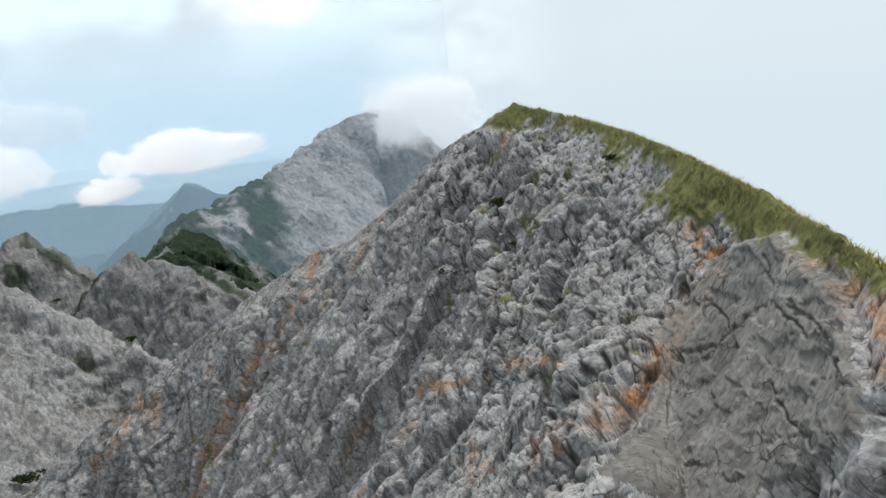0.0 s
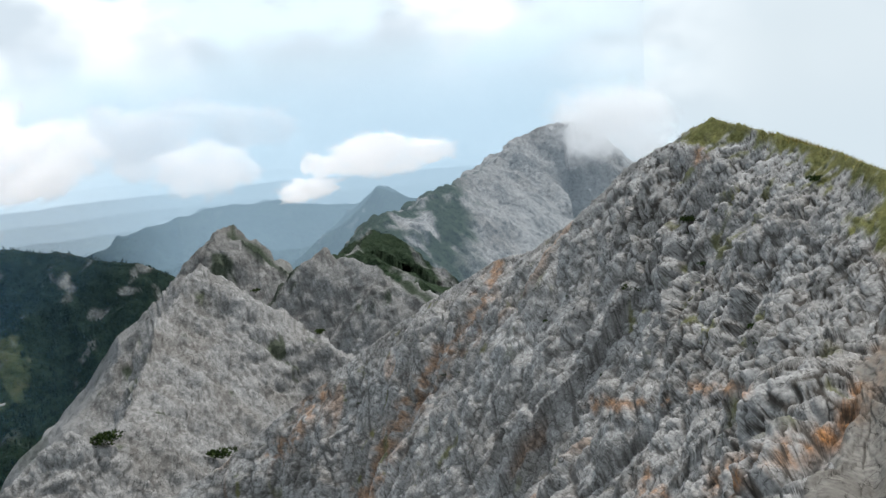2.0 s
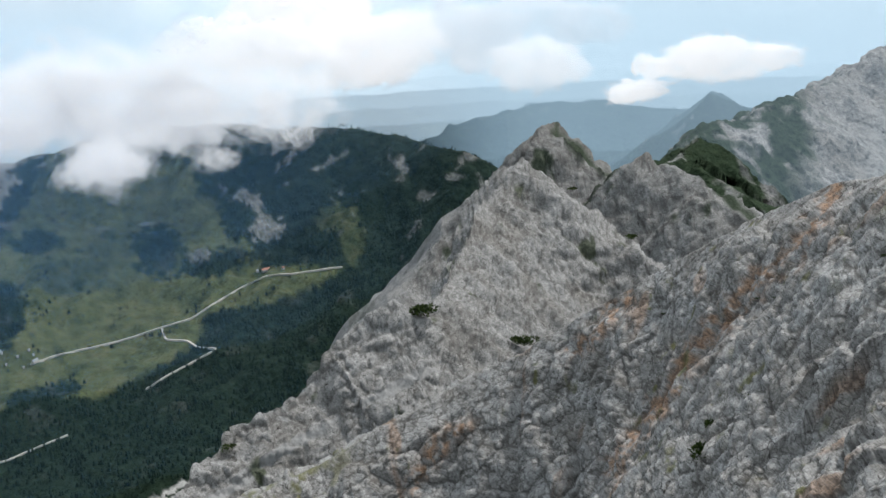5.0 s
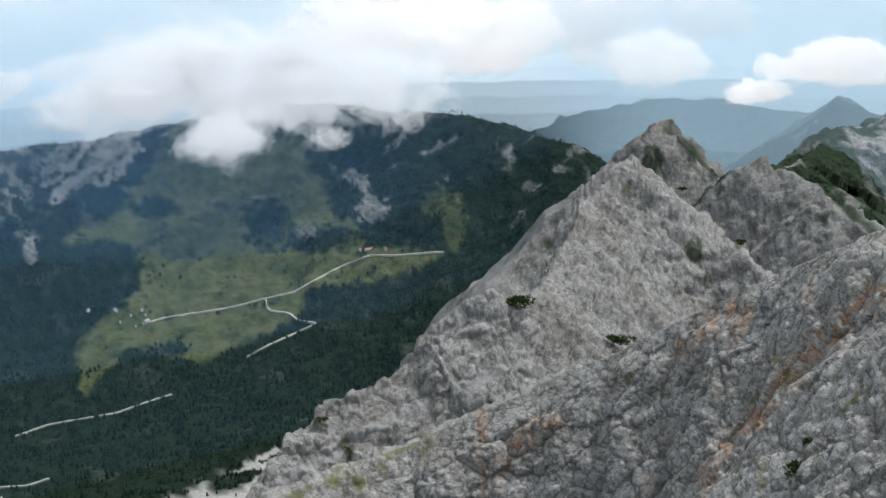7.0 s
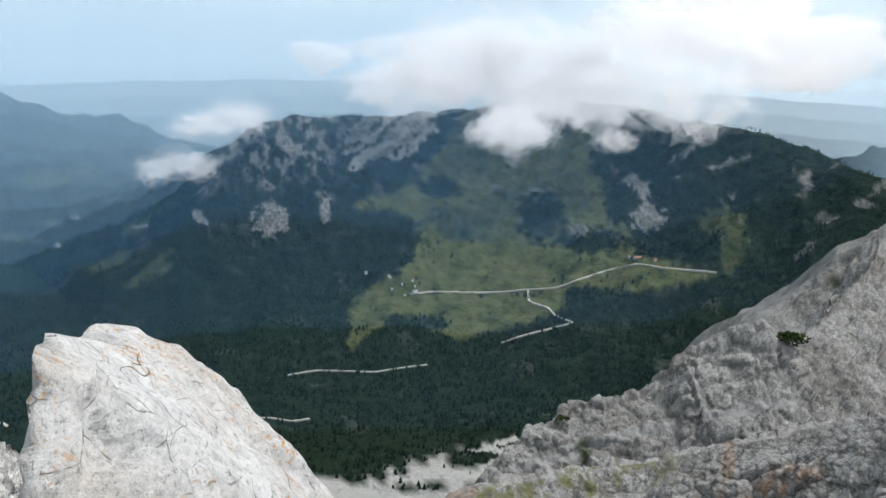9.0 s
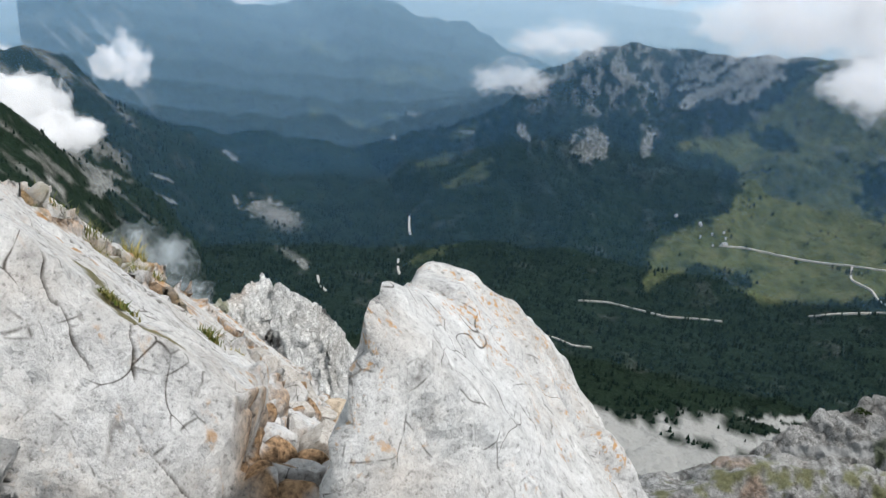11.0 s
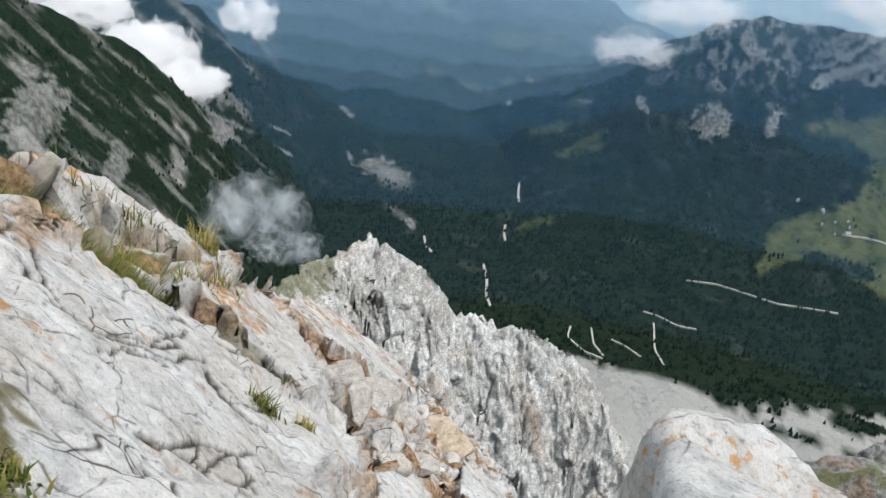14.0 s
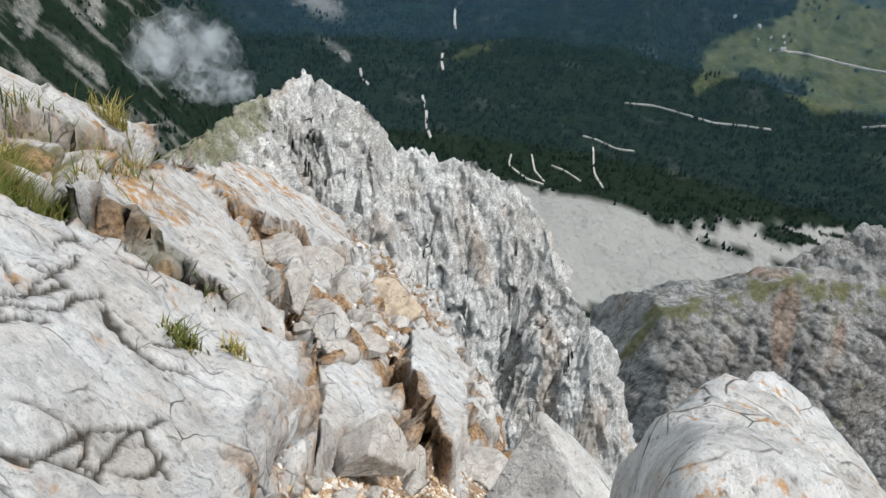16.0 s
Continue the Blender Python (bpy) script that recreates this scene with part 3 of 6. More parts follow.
def ridge_base(x, y):
    d, zr, u, side = near_line(x, y, CREST)
    steep = np.interp(np.degrees(np.arctan2(-x, y)), [-22, -9], [2.2, 1.25])
    z = zr - np.where(side > 0, steep, 0.9) * d
    fade = smooth_step(0.0, 8.0, d)
    z = z + fade * (2.0 - 1.8 * smooth_step(-11, -15, np.degrees(np.arctan2(-x, y)))) * ridged(u / 24 + 0.3 * fbm(x / 30, y / 30, 2, 3), d / 60, 3, 21)
    return z


BED_ALONG = Vector((0.59, 0.745, 0.295)).normalized()
BED_OUT = (Vector((-0.85, -0.15, 0.5)) - Vector((-0.85, -0.15, 0.5)).dot(BED_ALONG) * BED_ALONG).normalized()
BED_UP = BED_OUT.cross(BED_ALONG)


def bedded(p):
    """Coordinates along the beds, across them and out of the face."""
    return tuple(p[0] * e.x + p[1] * e.y + p[2] * e.z for e in (BED_ALONG, BED_UP, BED_OUT))


def pillow(gap, wide):
    k = np.clip(gap / wide, 0, 1)
    return k * (2 - k)


def crag_relief(p, size, seed, large=1.0, fine=1.0, crag=1.0):
    """Relief of bedded, broken limestone: blocks with open joints, and small rubble; and how open the joints are."""
    wob, wob2 = fbm3(p, 3.0 * size, 3, seed), fbm3(p, 1.0 * size, 2, seed + 5)
    a, b, c = bedded(p)
    q = (a + 0.6 * size * wob, b + 0.45 * size * wob2, c - 0.5 * size * wob)
    far_q = (a + 1.5 * size * wob, b + 1.0 * size * wob, c - 1.2 * size * wob)
    gap0, lev0, tilt0 = blocks3(far_q, (11.0 * size, 3.6 * size, 5.0 * size), seed + 7)
    gap, lev, tilt = blocks3(q, (2.3 * size, 1.15 * size, 1.6 * size), seed)
    gap2, lev2, tilt2 = blocks3(q, (0.80 * size, 0.50 * size, 0.60 * size), seed + 1)
    h = size * crag * pillow(gap0, 0.5) * (0.2 + 0.9 * lev0 + 0.9 * tilt0)
    h += size * large * pillow(gap, 0.5) * (0.10 + 0.30 * lev + 0.40 * tilt)
    h += size * fine * pillow(gap2, 0.6) * (0.05 + 0.12 * lev2 + 0.15 * tilt2)
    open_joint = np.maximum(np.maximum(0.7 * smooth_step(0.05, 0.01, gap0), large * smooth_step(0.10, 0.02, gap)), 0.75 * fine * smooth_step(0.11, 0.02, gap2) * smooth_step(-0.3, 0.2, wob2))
    return h, open_joint


def main_ridge():
    bearings = np.concatenate([np.linspace(-36, -27.2, 30), np.linspace(-27, 24, 800), np.linspace(24.1, 50, 300), np.linspace(50.2, 73, 110)])
    x, y = columns(-36, 73, bearings, [(-36, 5), (-26, 9), (-10, 14), (0, 20), (20, 60), (73, 60)], [(-36, 19), (-26, 30), (-10, 86), (0, 110), (10, 130), (30, 155), (73, 130)], ridge_base, 340)
    z = ridge_base(x, y)
    d, zr, u, side = near_line(x, y, CREST)
    fade = 0.22 + 0.78 * smooth_step(0.0, 5.0, d)
    nx, ny, nz = soft_normals(x, y, z)
    p = (x, y, z)
    az, el, r = bearing(x, y, z)
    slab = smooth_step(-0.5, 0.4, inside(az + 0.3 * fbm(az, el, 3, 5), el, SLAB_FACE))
    gully = np.maximum(strokes(x, y, z, (RUST_A, RUST_C), 1.0), 0.9 * strokes(x, y, z, (RUST_B, RUST_D, RUST_E), 0.8))
    blocky = smooth_step(3.5, -4.0, az + 2.0 * fbm(x / 9, y / 9, 3, 6) - 0.30 * (el + 20))
    size = np.interp(az, [-27, -14, 0, 30], [1.0, 1.0, 1.0, 1.15])
    h, joint = crag_relief(p, 1.0, 3, 0.65 + 0.35 * blocky, 0.5 + 0.5 * smooth_step(95, 50, r))
    flute = smooth_step(-2.5, -5.0, az) * smooth_step(-14.5, -12.0, az) * smooth_step(-14.0, -11.0, el)
    gap, lev, tilt = blocks3((x + 0.5 * fbm3(p, 2.0, 2, 9), y, z), (0.9, 0.9, 5.5), 12)
    tall = pillow(gap, 0.3) * (0.2 + 0.35 * lev + 0.15 * tilt) + 0.5 * h
    h = (1 - 0.8 * flute) * h + flute * tall
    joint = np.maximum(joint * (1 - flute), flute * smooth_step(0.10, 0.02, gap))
    h = fade * (0.85 + 0.35 * blocky) * size * h * (1 - 0.93 * slab) + (0.7 * fade * fbm3(p, 9, 3, 13)) * (1 - 0.6 * slab) + 0.04 * fbm3(p, 0.7, 2, 31)
    h += 0.75 * slab - 0.5 * gully * (1 - slab)
    h += fade * 0.7 * (1 - slab) * smooth_step(-2, 6, az) * ridged(u / 9 + 0.4 * fbm(x / 12, y / 12, 2, 4), d / 40, 3, 27)
    wa, we = az + 0.25 * fbm(az * 1.3, el * 1.3, 4, 15), el + 0.25 * fbm(az * 1.3, el * 1.3, 4, 16)
    split = np.zeros_like(x)
    for line in SLAB_CRACKS:
        split = np.maximum(split, smooth_step(0.14, 0.04, near_path(wa, we, line)))
    c1, c2, cid = cells(wa / 1.4 + 0.4 * fbm(az, el, 3, 7), we / 1.1, 9)
    split = np.maximum(split, 0.8 * smooth_step(0.045, 0.012, c2 - c1) * smooth_step(0.0, 0.25, fbm(az / 2.2, el / 2.2, 3, 61)))
    h -= 0.12 * split * slab
    h += slab * 0.16 * (cid - 0.5)
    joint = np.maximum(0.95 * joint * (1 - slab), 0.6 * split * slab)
    x, y, z = x + nx * h, y + ny * h, z + nz * h
    grassy = smooth_step(-0.35, 0.30, inside(az + 0.9 * fbm(x / 1.5, y / 1.5, 4, 55), el + 0.8 * fbm(x / 1.5, y / 1.5, 4, 57), GRASS_CREST))
    grassy = np.maximum(grassy, smooth_step(-2.0, -4.0, az) * (side < 0) * smooth_step(-0.3, 0.2, fbm(x / 3, y / 3, 3, 58) + 0.2))
    grassy = np.maximum(grassy, 0.8 * smooth_step(0.2, 0.8, fbm(x / 3, y / 3, 4, 56) + 0.65 - d / 4) * smooth_step(40, 46, az))
    tufts = smooth_step(0.55, 0.75, fbm(x / 2.6, y / 2.6, 4, 91)) * smooth_step(0.1, 0.5, fbm(x / 14, y / 14, 3, 92) + 0.2)
    patchy = smooth_step(-0.25, 0.3, fbm3((x, y, z), 1.6, 4, 12) + 0.08)
    rust = np.maximum(strokes(x, y, z, (RUST_A,), 0.75), np.maximum(0.6 * strokes(x, y, z, (RUST_B, RUST_C, RUST_D, RUST_E), 0.6), np.maximum(0.7 * strokes(x, y, z, RUST_F, 0.4), 0.7 * strokes(x, y, z, RUST_F[1:2], 1.3)))) * patchy
    rust = np.maximum(rust, 0.35 * smooth_step(0.45, 0.8, fbm(u / 6, d / 14, 4, 41)) * smooth_step(-1, 5, az))
    rust = rust * (1 - 0.8 * slab)
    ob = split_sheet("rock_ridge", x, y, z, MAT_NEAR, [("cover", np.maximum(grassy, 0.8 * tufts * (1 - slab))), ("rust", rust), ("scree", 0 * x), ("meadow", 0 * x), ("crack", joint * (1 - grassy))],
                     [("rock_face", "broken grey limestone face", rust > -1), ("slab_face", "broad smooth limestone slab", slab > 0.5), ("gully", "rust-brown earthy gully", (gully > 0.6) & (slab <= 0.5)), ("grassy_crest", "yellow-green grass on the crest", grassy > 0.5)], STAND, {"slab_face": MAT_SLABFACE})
    return tagged(ob, "grey limestone mountain ridge with rust-brown gullies and a grassy crest", "mountain")


# ---- the rib and the front pyramid ----
RIB = [[place(*c) for c in line] for line in (
    [(61, -36.5, 185), (55.9, -31.8, 205), (51.8, -27.8, 225), (45.2, -25.8, 235), (43.5, -23.4, 240), (38.3, -21, 250), (36.2, -21.7, 255), (33.3, -17.7, 310), (31.9, -14.8, 350), (29.1, -12.2, 380)],
    [(29.1, -12.2, 380), (24.5, -16.5, 370), (19, -20, 340), (14, -24, 300)])]


def rib_base(x, y):
    z = np.full_like(x, -999.0)
    for k, line in enumerate(RIB):
        d, zr, u, side = near_line(x, y, line)
        z = smax(z, zr - np.where((side > 0) & (k == 0), 1.9, 0.95) * d + smooth_step(0, 14, d) * 5 * ridged(u / 45, d / 110, 3, 12 + k), 4)
    return z


def rib():
    x, y = columns(10, 68, 640, [(10, 170), (68, 110)], [(10, 380), (29, 420), (34, 370), (38, 290), (68, 230)], rib_base, 240)
    z = rib_base(x, y)
    nx, ny, nz = soft_normals(x, y, z)
    p = (x, y, z)
    h, joint = crag_relief(p, 3.4, 33, 1.0, 0.7, 0.6)
    h = 1.0 * h + 0.4 * fbm3(p, 2.0, 3, 31) + 1.5 * fbm3(p, 25, 2, 13) - 2.4
    x, y, z = x + nx * h, y + ny * h, z + nz * h
    az, el, r = bearing(x, y, z)
    cover = smooth_step(0.6, 0.8, fbm(x / 12, y / 12, 4, 61)) * 0.8
    ledge = patches(az, el, [(47, -29.5, 4.0, 0.35, 18), (38.5, -26.5, 3.0, 0.35, 20), (52, -31.5, 3.0, 0.3, 15)], 0.4, 3)
    ob = split_sheet("rock_rib", x, y, z, MAT_RIB, [("cover", cover), ("rust", 0 * x), ("scree", ledge), ("meadow", 0 * x), ("crack", 0.5 * joint * (1 - ledge))],
                     [("rib_face", "grey limestone rib", az > -99), ("peak_face", "pointed grey limestone peak", az < 34.5), ("scree_ledge", "pale scree ledge", ledge > 0.5)], STAND)
    return tagged(ob, "bare grey limestone rib climbing to a pointed rocky peak", "mountain")


PYRAMID = [place(*c) for c in [(38, -21.5, 480), (36.5, -20.0, 500), (34.5, -17.2, 530), (31.9, -14, 555), (29.2, -11.2, 560), (27.8, -10.1, 560), (26.8, -10.9, 550), (23.4, -13.5, 520), (21.2, -12.3, 500), (18.2, -13.2, 480), (15.5, -15.5, 450), (12, -18, 420)]]


def pyramid_base(x, y):
    d, zr, u, side = near_line(x, y, PYRAMID)
    return zr - 0.95 * d + smooth_step(0, 20, d) * 9 * ridged(u / 70, d / 170, 3, 17)


def pyramid():
    x, y = columns(9, 43, 420, [(9, 250), (43, 300)], [(9, 480), (28, 640), (43, 600)], pyramid_base, 180)
    z = pyramid_base(x, y)
    d, zr, u, side = near_line(x, y, PYRAMID)
    nx, ny, nz = soft_normals(x, y, z)
    p = (x, y, z)
    az, el, r = bearing(x, y, z)
    scree = smooth_step(31.2, 32.5, az) * smooth_step(6, 20, d)
    broken, joint = crag_relief(p, 6.0, 43, 0.8, 0.6, 0.35)
    h = (1 - 0.85 * scree) * (3.0 * fbm3(p, 22, 4, 33) + 0.9 * broken - 2.0)
    x, y, z = x + nx * h, y + ny * h, z + nz * h
    cover = np.maximum(0.85 * smooth_step(0.5, 0.68, fbm(x / 26, y / 26, 4, 62) + 0.05), np.where(side > 0, 0.9, 0) * smooth_step(27.6, 27.0, az) * smooth_step(16, 9, d))
    ob = split_sheet("pyramid_peak", x, y, z, MAT_PYRAMID, [("cover", cover * (1 - 0.5 * scree)), ("rust", 0 * x), ("scree", scree), ("meadow", 0 * x), ("crack", 0.45 * joint * (1 - scree) * (1 - cover))],
                     [("rock_face", "bare grey limestone", cover > -1), ("scrub_slope", "dark green dwarf scrub", cover > 0.5), ("scree_slope", "pale loose scree", scree > 0.5)], STAND)
    return tagged(ob, "grey pyramid-shaped peak with pale scree and dark green scrub", "mountain")


CLOUD_PEAK = [[place(*c) for c in line] for line in (
    [(12, -17, 760), (14.9, -14.7, 800), (19.2, -12.3, 850), (16.8, -10.5, 950), (13.5, -9.1, 1050), (11.5, -8.4, 1150), (10, -7.8, 1250), (8.4, -6.3, 1380), (5.8, -5.1, 1450), (4.5, -5.0, 1480), (3.8, -6.9, 1450), (2.2, -9.9, 1380), (0, -11, 1300), (-4, -13, 1200)],
    [(10, -7.8, 1250), (9.3, -10, 1150), (8.6, -12.5, 1050)])]


def cloud_peak_base(x, y):
    z = np.full_like(x, -2000.0)
    for k, line in enumerate(CLOUD_PEAK):
        d, zr, u, side = near_line(x, y, line)
        z = smax(z, zr - 0.8 * d + smooth_step(0, 40, d) * 14 * ridged(u / 130, d / 300, 3, 17 + k), 8)
    return z


def cloud_peak():
    x, y = columns(-5, 26, 380, [(-5, 600), (26, 600)], [(-5, 1500), (5, 1700), (26, 1150)], cloud_peak_base, 200)
    z = cloud_peak_base(x, y)
    nx, ny, nz = normals(x, y, z)
    p = (x, y, z)
    az, el, r = bearing(x, y, z)
    scree = smooth_step(-0.1, 0.35, fbm(x / 120, y / 120, 3, 14) + 0.35 * smooth_step(-9, -12, el)) * smooth_step(9.0, 7.5, az) * smooth_step(-7.5, -8.5, el)
    h = (1 - 0.8 * scree) * (8 * fbm3(p, 60, 5, 33) + 3 * fbm3((x, y, z * 0.4), 14, 3, 3))
    x, y, z = x + nx * h, y + ny * h, z + nz * h
    cover = smooth_step(10.0, 12.5, az + 1.2 * fbm(x / 60, y / 60, 3, 3)) * smooth_step(-0.3, 0.15, fbm(x / 45, y / 45, 5, 63) + 0.25)
    ob = split_sheet("cloud_peak", x, y, z, MAT_FAR, [("cover", cover), ("rust", 0 * x), ("scree", scree), ("meadow", 0 * x)],
                     [("rock_face", "grey rock crags", cover > -1), ("scree_slope", "pale scree fan", scree > 0.5), ("scrub_slope", "dark green scrub slope", cover > 0.5)])
    return tagged(ob, "high grey rocky peak with scree slopes and its summit in cloud", "mountain")


# ---- ranges and the valley ----
def soft_line(x, y, line):
    """Level distance to a polyline, and its height, blended so that no creases show."""
    best, top, total = np.full_like(x, 1e9), np.zeros_like(x), np.zeros_like(x)
    for (ax, ay, az), (bx, by, bz) in zip(line, line[1:]):
        dx, dy = bx - ax, by - ay
        t = np.clip(((x - ax) * dx + (y - ay) * dy) / (dx * dx + dy * dy), 0, 1)
        d = np.hypot(x - ax - t * dx, y - ay - t * dy)
        best = np.minimum(best, d)
        w = (d + 8.0) ** -4
        top += w * (az + t * (bz - az))
        total += w
    return best, top / total


def range_base(lines, slope, rough, floor, reach, seed):
    lines = [[place(*c) for c in line] for line in lines]

    def base(x, y):
        z = np.full_like(x, floor)
        for k, line in enumerate(lines):
            d, zr = soft_line(x, y, line)
            zz = floor + (zr - floor) * np.exp(-d / reach) if reach else zr - slope * d
            zz = zz + smooth_step(0, 3 * rough, d) * rough * ridged(x / (11 * rough), y / (11 * rough), 4, seed + k) * smooth_step(0, 150, zz - floor)
            z = smax(z, zz, rough)
        return z
    return base


def valley_base(x, y):
    r = np.hypot(x, y)
    return -950 + 50 * smooth_step(2400, 3900, r) + 330 * smooth_step(3950, 5100, r) + 10 * fbm(x / 200, y / 200, 3, 2)


def cover_of(x, y, z, wild, woods=1.0):
    """What grows where: woods, meadow, bare pale ground."""
    az, el, r = bearing(x, y, z)
    wx, wy = az + 0.35 * fbm(az * 1.5, el * 1.5, 4, 3), el + 0.25 * fbm(az * 1.5, el * 1.5, 4, 4)
    meadow = smooth_step(-0.2, 0.25, inside(wx, wy, MEADOW)) * (1 - patches(az, el, GROVES, 0.5, 9)) * (1 - 0.45 * smooth_step(-13, -10.5, el) * smooth_step(-0.1, 0.5, fbm(az * 1.2, el * 1.2, 4, 33)))
    meadow = np.maximum(meadow, 0.5 * patches(az, el, FIELDS, 0.4, 5))
    bare = 0.6 * patches(az, el, SPOTS, 0.55, 8, 1.3) * (0.55 + 0.45 * smooth_step(-0.3, 0.2, fbm(az * 4, el * 4, 3, 36)))
    for line in STREAKS:
        bare = np.maximum(bare, 0.8 * smooth_step(0.42, 0.12, near_path(wx, wy, line) + 0.3 * fbm(az * 2, el * 2, 3, 35)))
    river = smooth_step(-0.1, 0.1, inside(wx, wy, RIVERBED) - 2.5 * smooth_step(0.1, 0.4, fbm(az * 0.35 + el * 0.3, el * 1.6, 4, 17)) * smooth_step(66, 60, az))
    bare = np.maximum(bare, river)
    rock = wild * smooth_step(0.42, 0.8, fbm(x / 90, y / 90, 5, 75)) * (0.15 + 0.85 * smooth_step(-800, -600, z))
    rock = np.maximum(rock, 0.55 * smooth_step(64, 68, az) * smooth_step(78, 74, az) * smooth_step(-15.5, -12, el) * smooth_step(-0.1, 0.4, fbm(az * 1.6, el * 1.2, 5, 19)))
    fall = fbm((el - az) * 1.1, (el + az) * 0.16, 4, 23)
    rock = np.maximum(rock, 0.35 * smooth_step(99, 102, az) * smooth_step(0.12, 0.6, fall))
    bare = np.maximum(bare, 0.22 * smooth_step(99, 102, az) * smooth_step(0.45, 0.7, fall))
    return woods * (1 - rock) * (1 - bare), bare, meadow


def terrain(name, label, base, az0, az1, n, r0, r1, rows, rough, mat, wild):
    x, y = columns(az0, az1, n, r0, r1, base, rows)
    z = base(x, y)
    z = z + 0.4 * rough * fbm(x / (4 * rough), y / (4 * rough), 5, 30)
    cover, bare, meadow = cover_of(x, y, z, wild)
    ob = split_sheet(name, x, y, z, mat, [("cover", cover), ("rust", 0 * x), ("scree", bare), ("meadow", meadow * (1 - bare))],
                     [("wooded_slope", "dark wooded slope", cover > -1), ("meadow", "olive green alpine meadow", meadow > 0.5), ("scree_patch", "pale bare scree", bare > 0.4)])
    return tagged(ob, label, "mountain")


DARK = range_base([[(28, -15.5, 2350), (32, -12.1, 2500), (35.6, -11, 2700), (37.5, -10.3, 2850), (40.7, -9.5, 3000), (44.8, -9.1, 3150), (51.6, -8.2, 3300), (58.6, -9.0, 3300), (62.9, -9.7, 3200), (68.3, -9.9, 3050),
                    (71.7, -10.2, 2950), (74.5, -12.4, 2880), (77.2, -14.6, 2800), (83.9, -18.4, 2650), (86.5, -21.3, 2600)]], 0.7, 30, -985, 500, 3)


def ground():
    x, y = columns(-130, 230, 480, [(-130, 150), (230, 150)], [(-130, 4900), (230, 4900)], valley_base, 160)
    z = valley_base(x, y)
    cover, bare, meadow = cover_of(x, y, z, 0.25)
    r = np.hypot(x, y)
    plain = smooth_step(3000, 3600, r)
    fields = smooth_step(0.1, 0.3, fbm(x / 160, y / 90, 4, 82)) * plain
    ob = sheet("ground", *x.shape, x, y, z, MAT_WOODED, attrs=[("cover", cover), ("rust", 0 * x), ("scree", np.maximum(bare, plain * smooth_step(0.5, 0.6, fbm(x / 60, y / 40, 4, 84)))), ("meadow", np.maximum(meadow, 0.6 * fields))])
    return tagged(ob, "wooded valley floor running out to hazy far plains", "ground", kind="structure")


PIN = [place(*c) for c in [(112, -36, 40), (103.7, -31.2, 42), (99.6, -29.7, 45), (96.3, -27.4, 50), (95, -26.6, 51), (93.9, -26.3, 52), (92.6, -26.5, 52), (91.5, -27.3, 52), (88.7, -28.6, 53), (87.4, -30.2, 53.5), (86.5, -31.2, 54), (85.3, -30.3, 55), (84.8, -30.3, 55), (83.4, -31.9, 55), (81.9, -31.0, 56), (80.9, -31.3, 56),
      (76.8, -32.7, 58), (74.5, -34.9, 58), (73, -37.7, 57), (69.5, -40, 56), (67.8, -44.8, 54), (66, -52, 52)]]


def pin_base(x, y):
    d, zr, u, side = near_line(x, y, PIN)
    return zr - 2.2 * d + smooth_step(0, 3, d) * (1.5 * ridged(u / 6, d / 60, 4, 17) + 0.5)


def pinnacle():
    x, y = columns(62, 113, 520, [(62, 18), (113, 16)], [(62, 62), (75, 66), (95, 60), (113, 48)], pin_base, 280)
    z = pin_base(x, y)
    d, zr, u, side = near_line(x, y, PIN)
    nx, ny, nz = normals(x, y, z)
    p = (x, y, z)
    wob = fbm3(p, 3.0, 3, 4)
    q = (x + 0.6 * wob, y - 0.5 * wob, z + 0.6 * wob)
    gap, lev, tilt = blocks3(q, (1.5, 1.5, 5.0), 3)
    gap2, lev2, tilt2 = blocks3(q, (0.45, 0.45, 1.3), 8)
    fade = 0.4 + 0.6 * smooth_step(0, 2, d)
    h = fade * (0.6 * (lev - 0.5) + 0.5 * tilt - 0.12 * smooth_step(0.15, 0, gap)) + 0.16 * (lev2 - 0.5) + 0.16 * tilt2 - 0.08 * smooth_step(0.2, 0, gap2) + 0.03 * fbm3(p, 0.4, 2, 3)
    x, y, z = x + nx * h, y + ny * h, z + nz * h
    az, el, r = bearing(x, y, z)
    cover = 0.75 * smooth_step(95.2, 96.6, az + fbm(x, y, 3, 3)) * smooth_step(1.8, 0.3, d + 0.8 * fbm(x, y, 3, 5))
    ob = split_sheet("rock_pinnacle", x, y, z, MAT_PIN, [("cover", cover), ("rust", 0.35 * smooth_step(0.3, 0.7, fbm(x / 3, y / 3, 4, 7))), ("scree", 0 * x), ("meadow", 0 * x)],
                     [("rock_face", "pale grey fluted limestone face", cover > -1), ("grassy_shoulder", "thin grass on the shoulder", cover > 0.5)])
    return tagged(ob, "steep pale grey limestone pinnacle with a grassy shoulder", "rock")


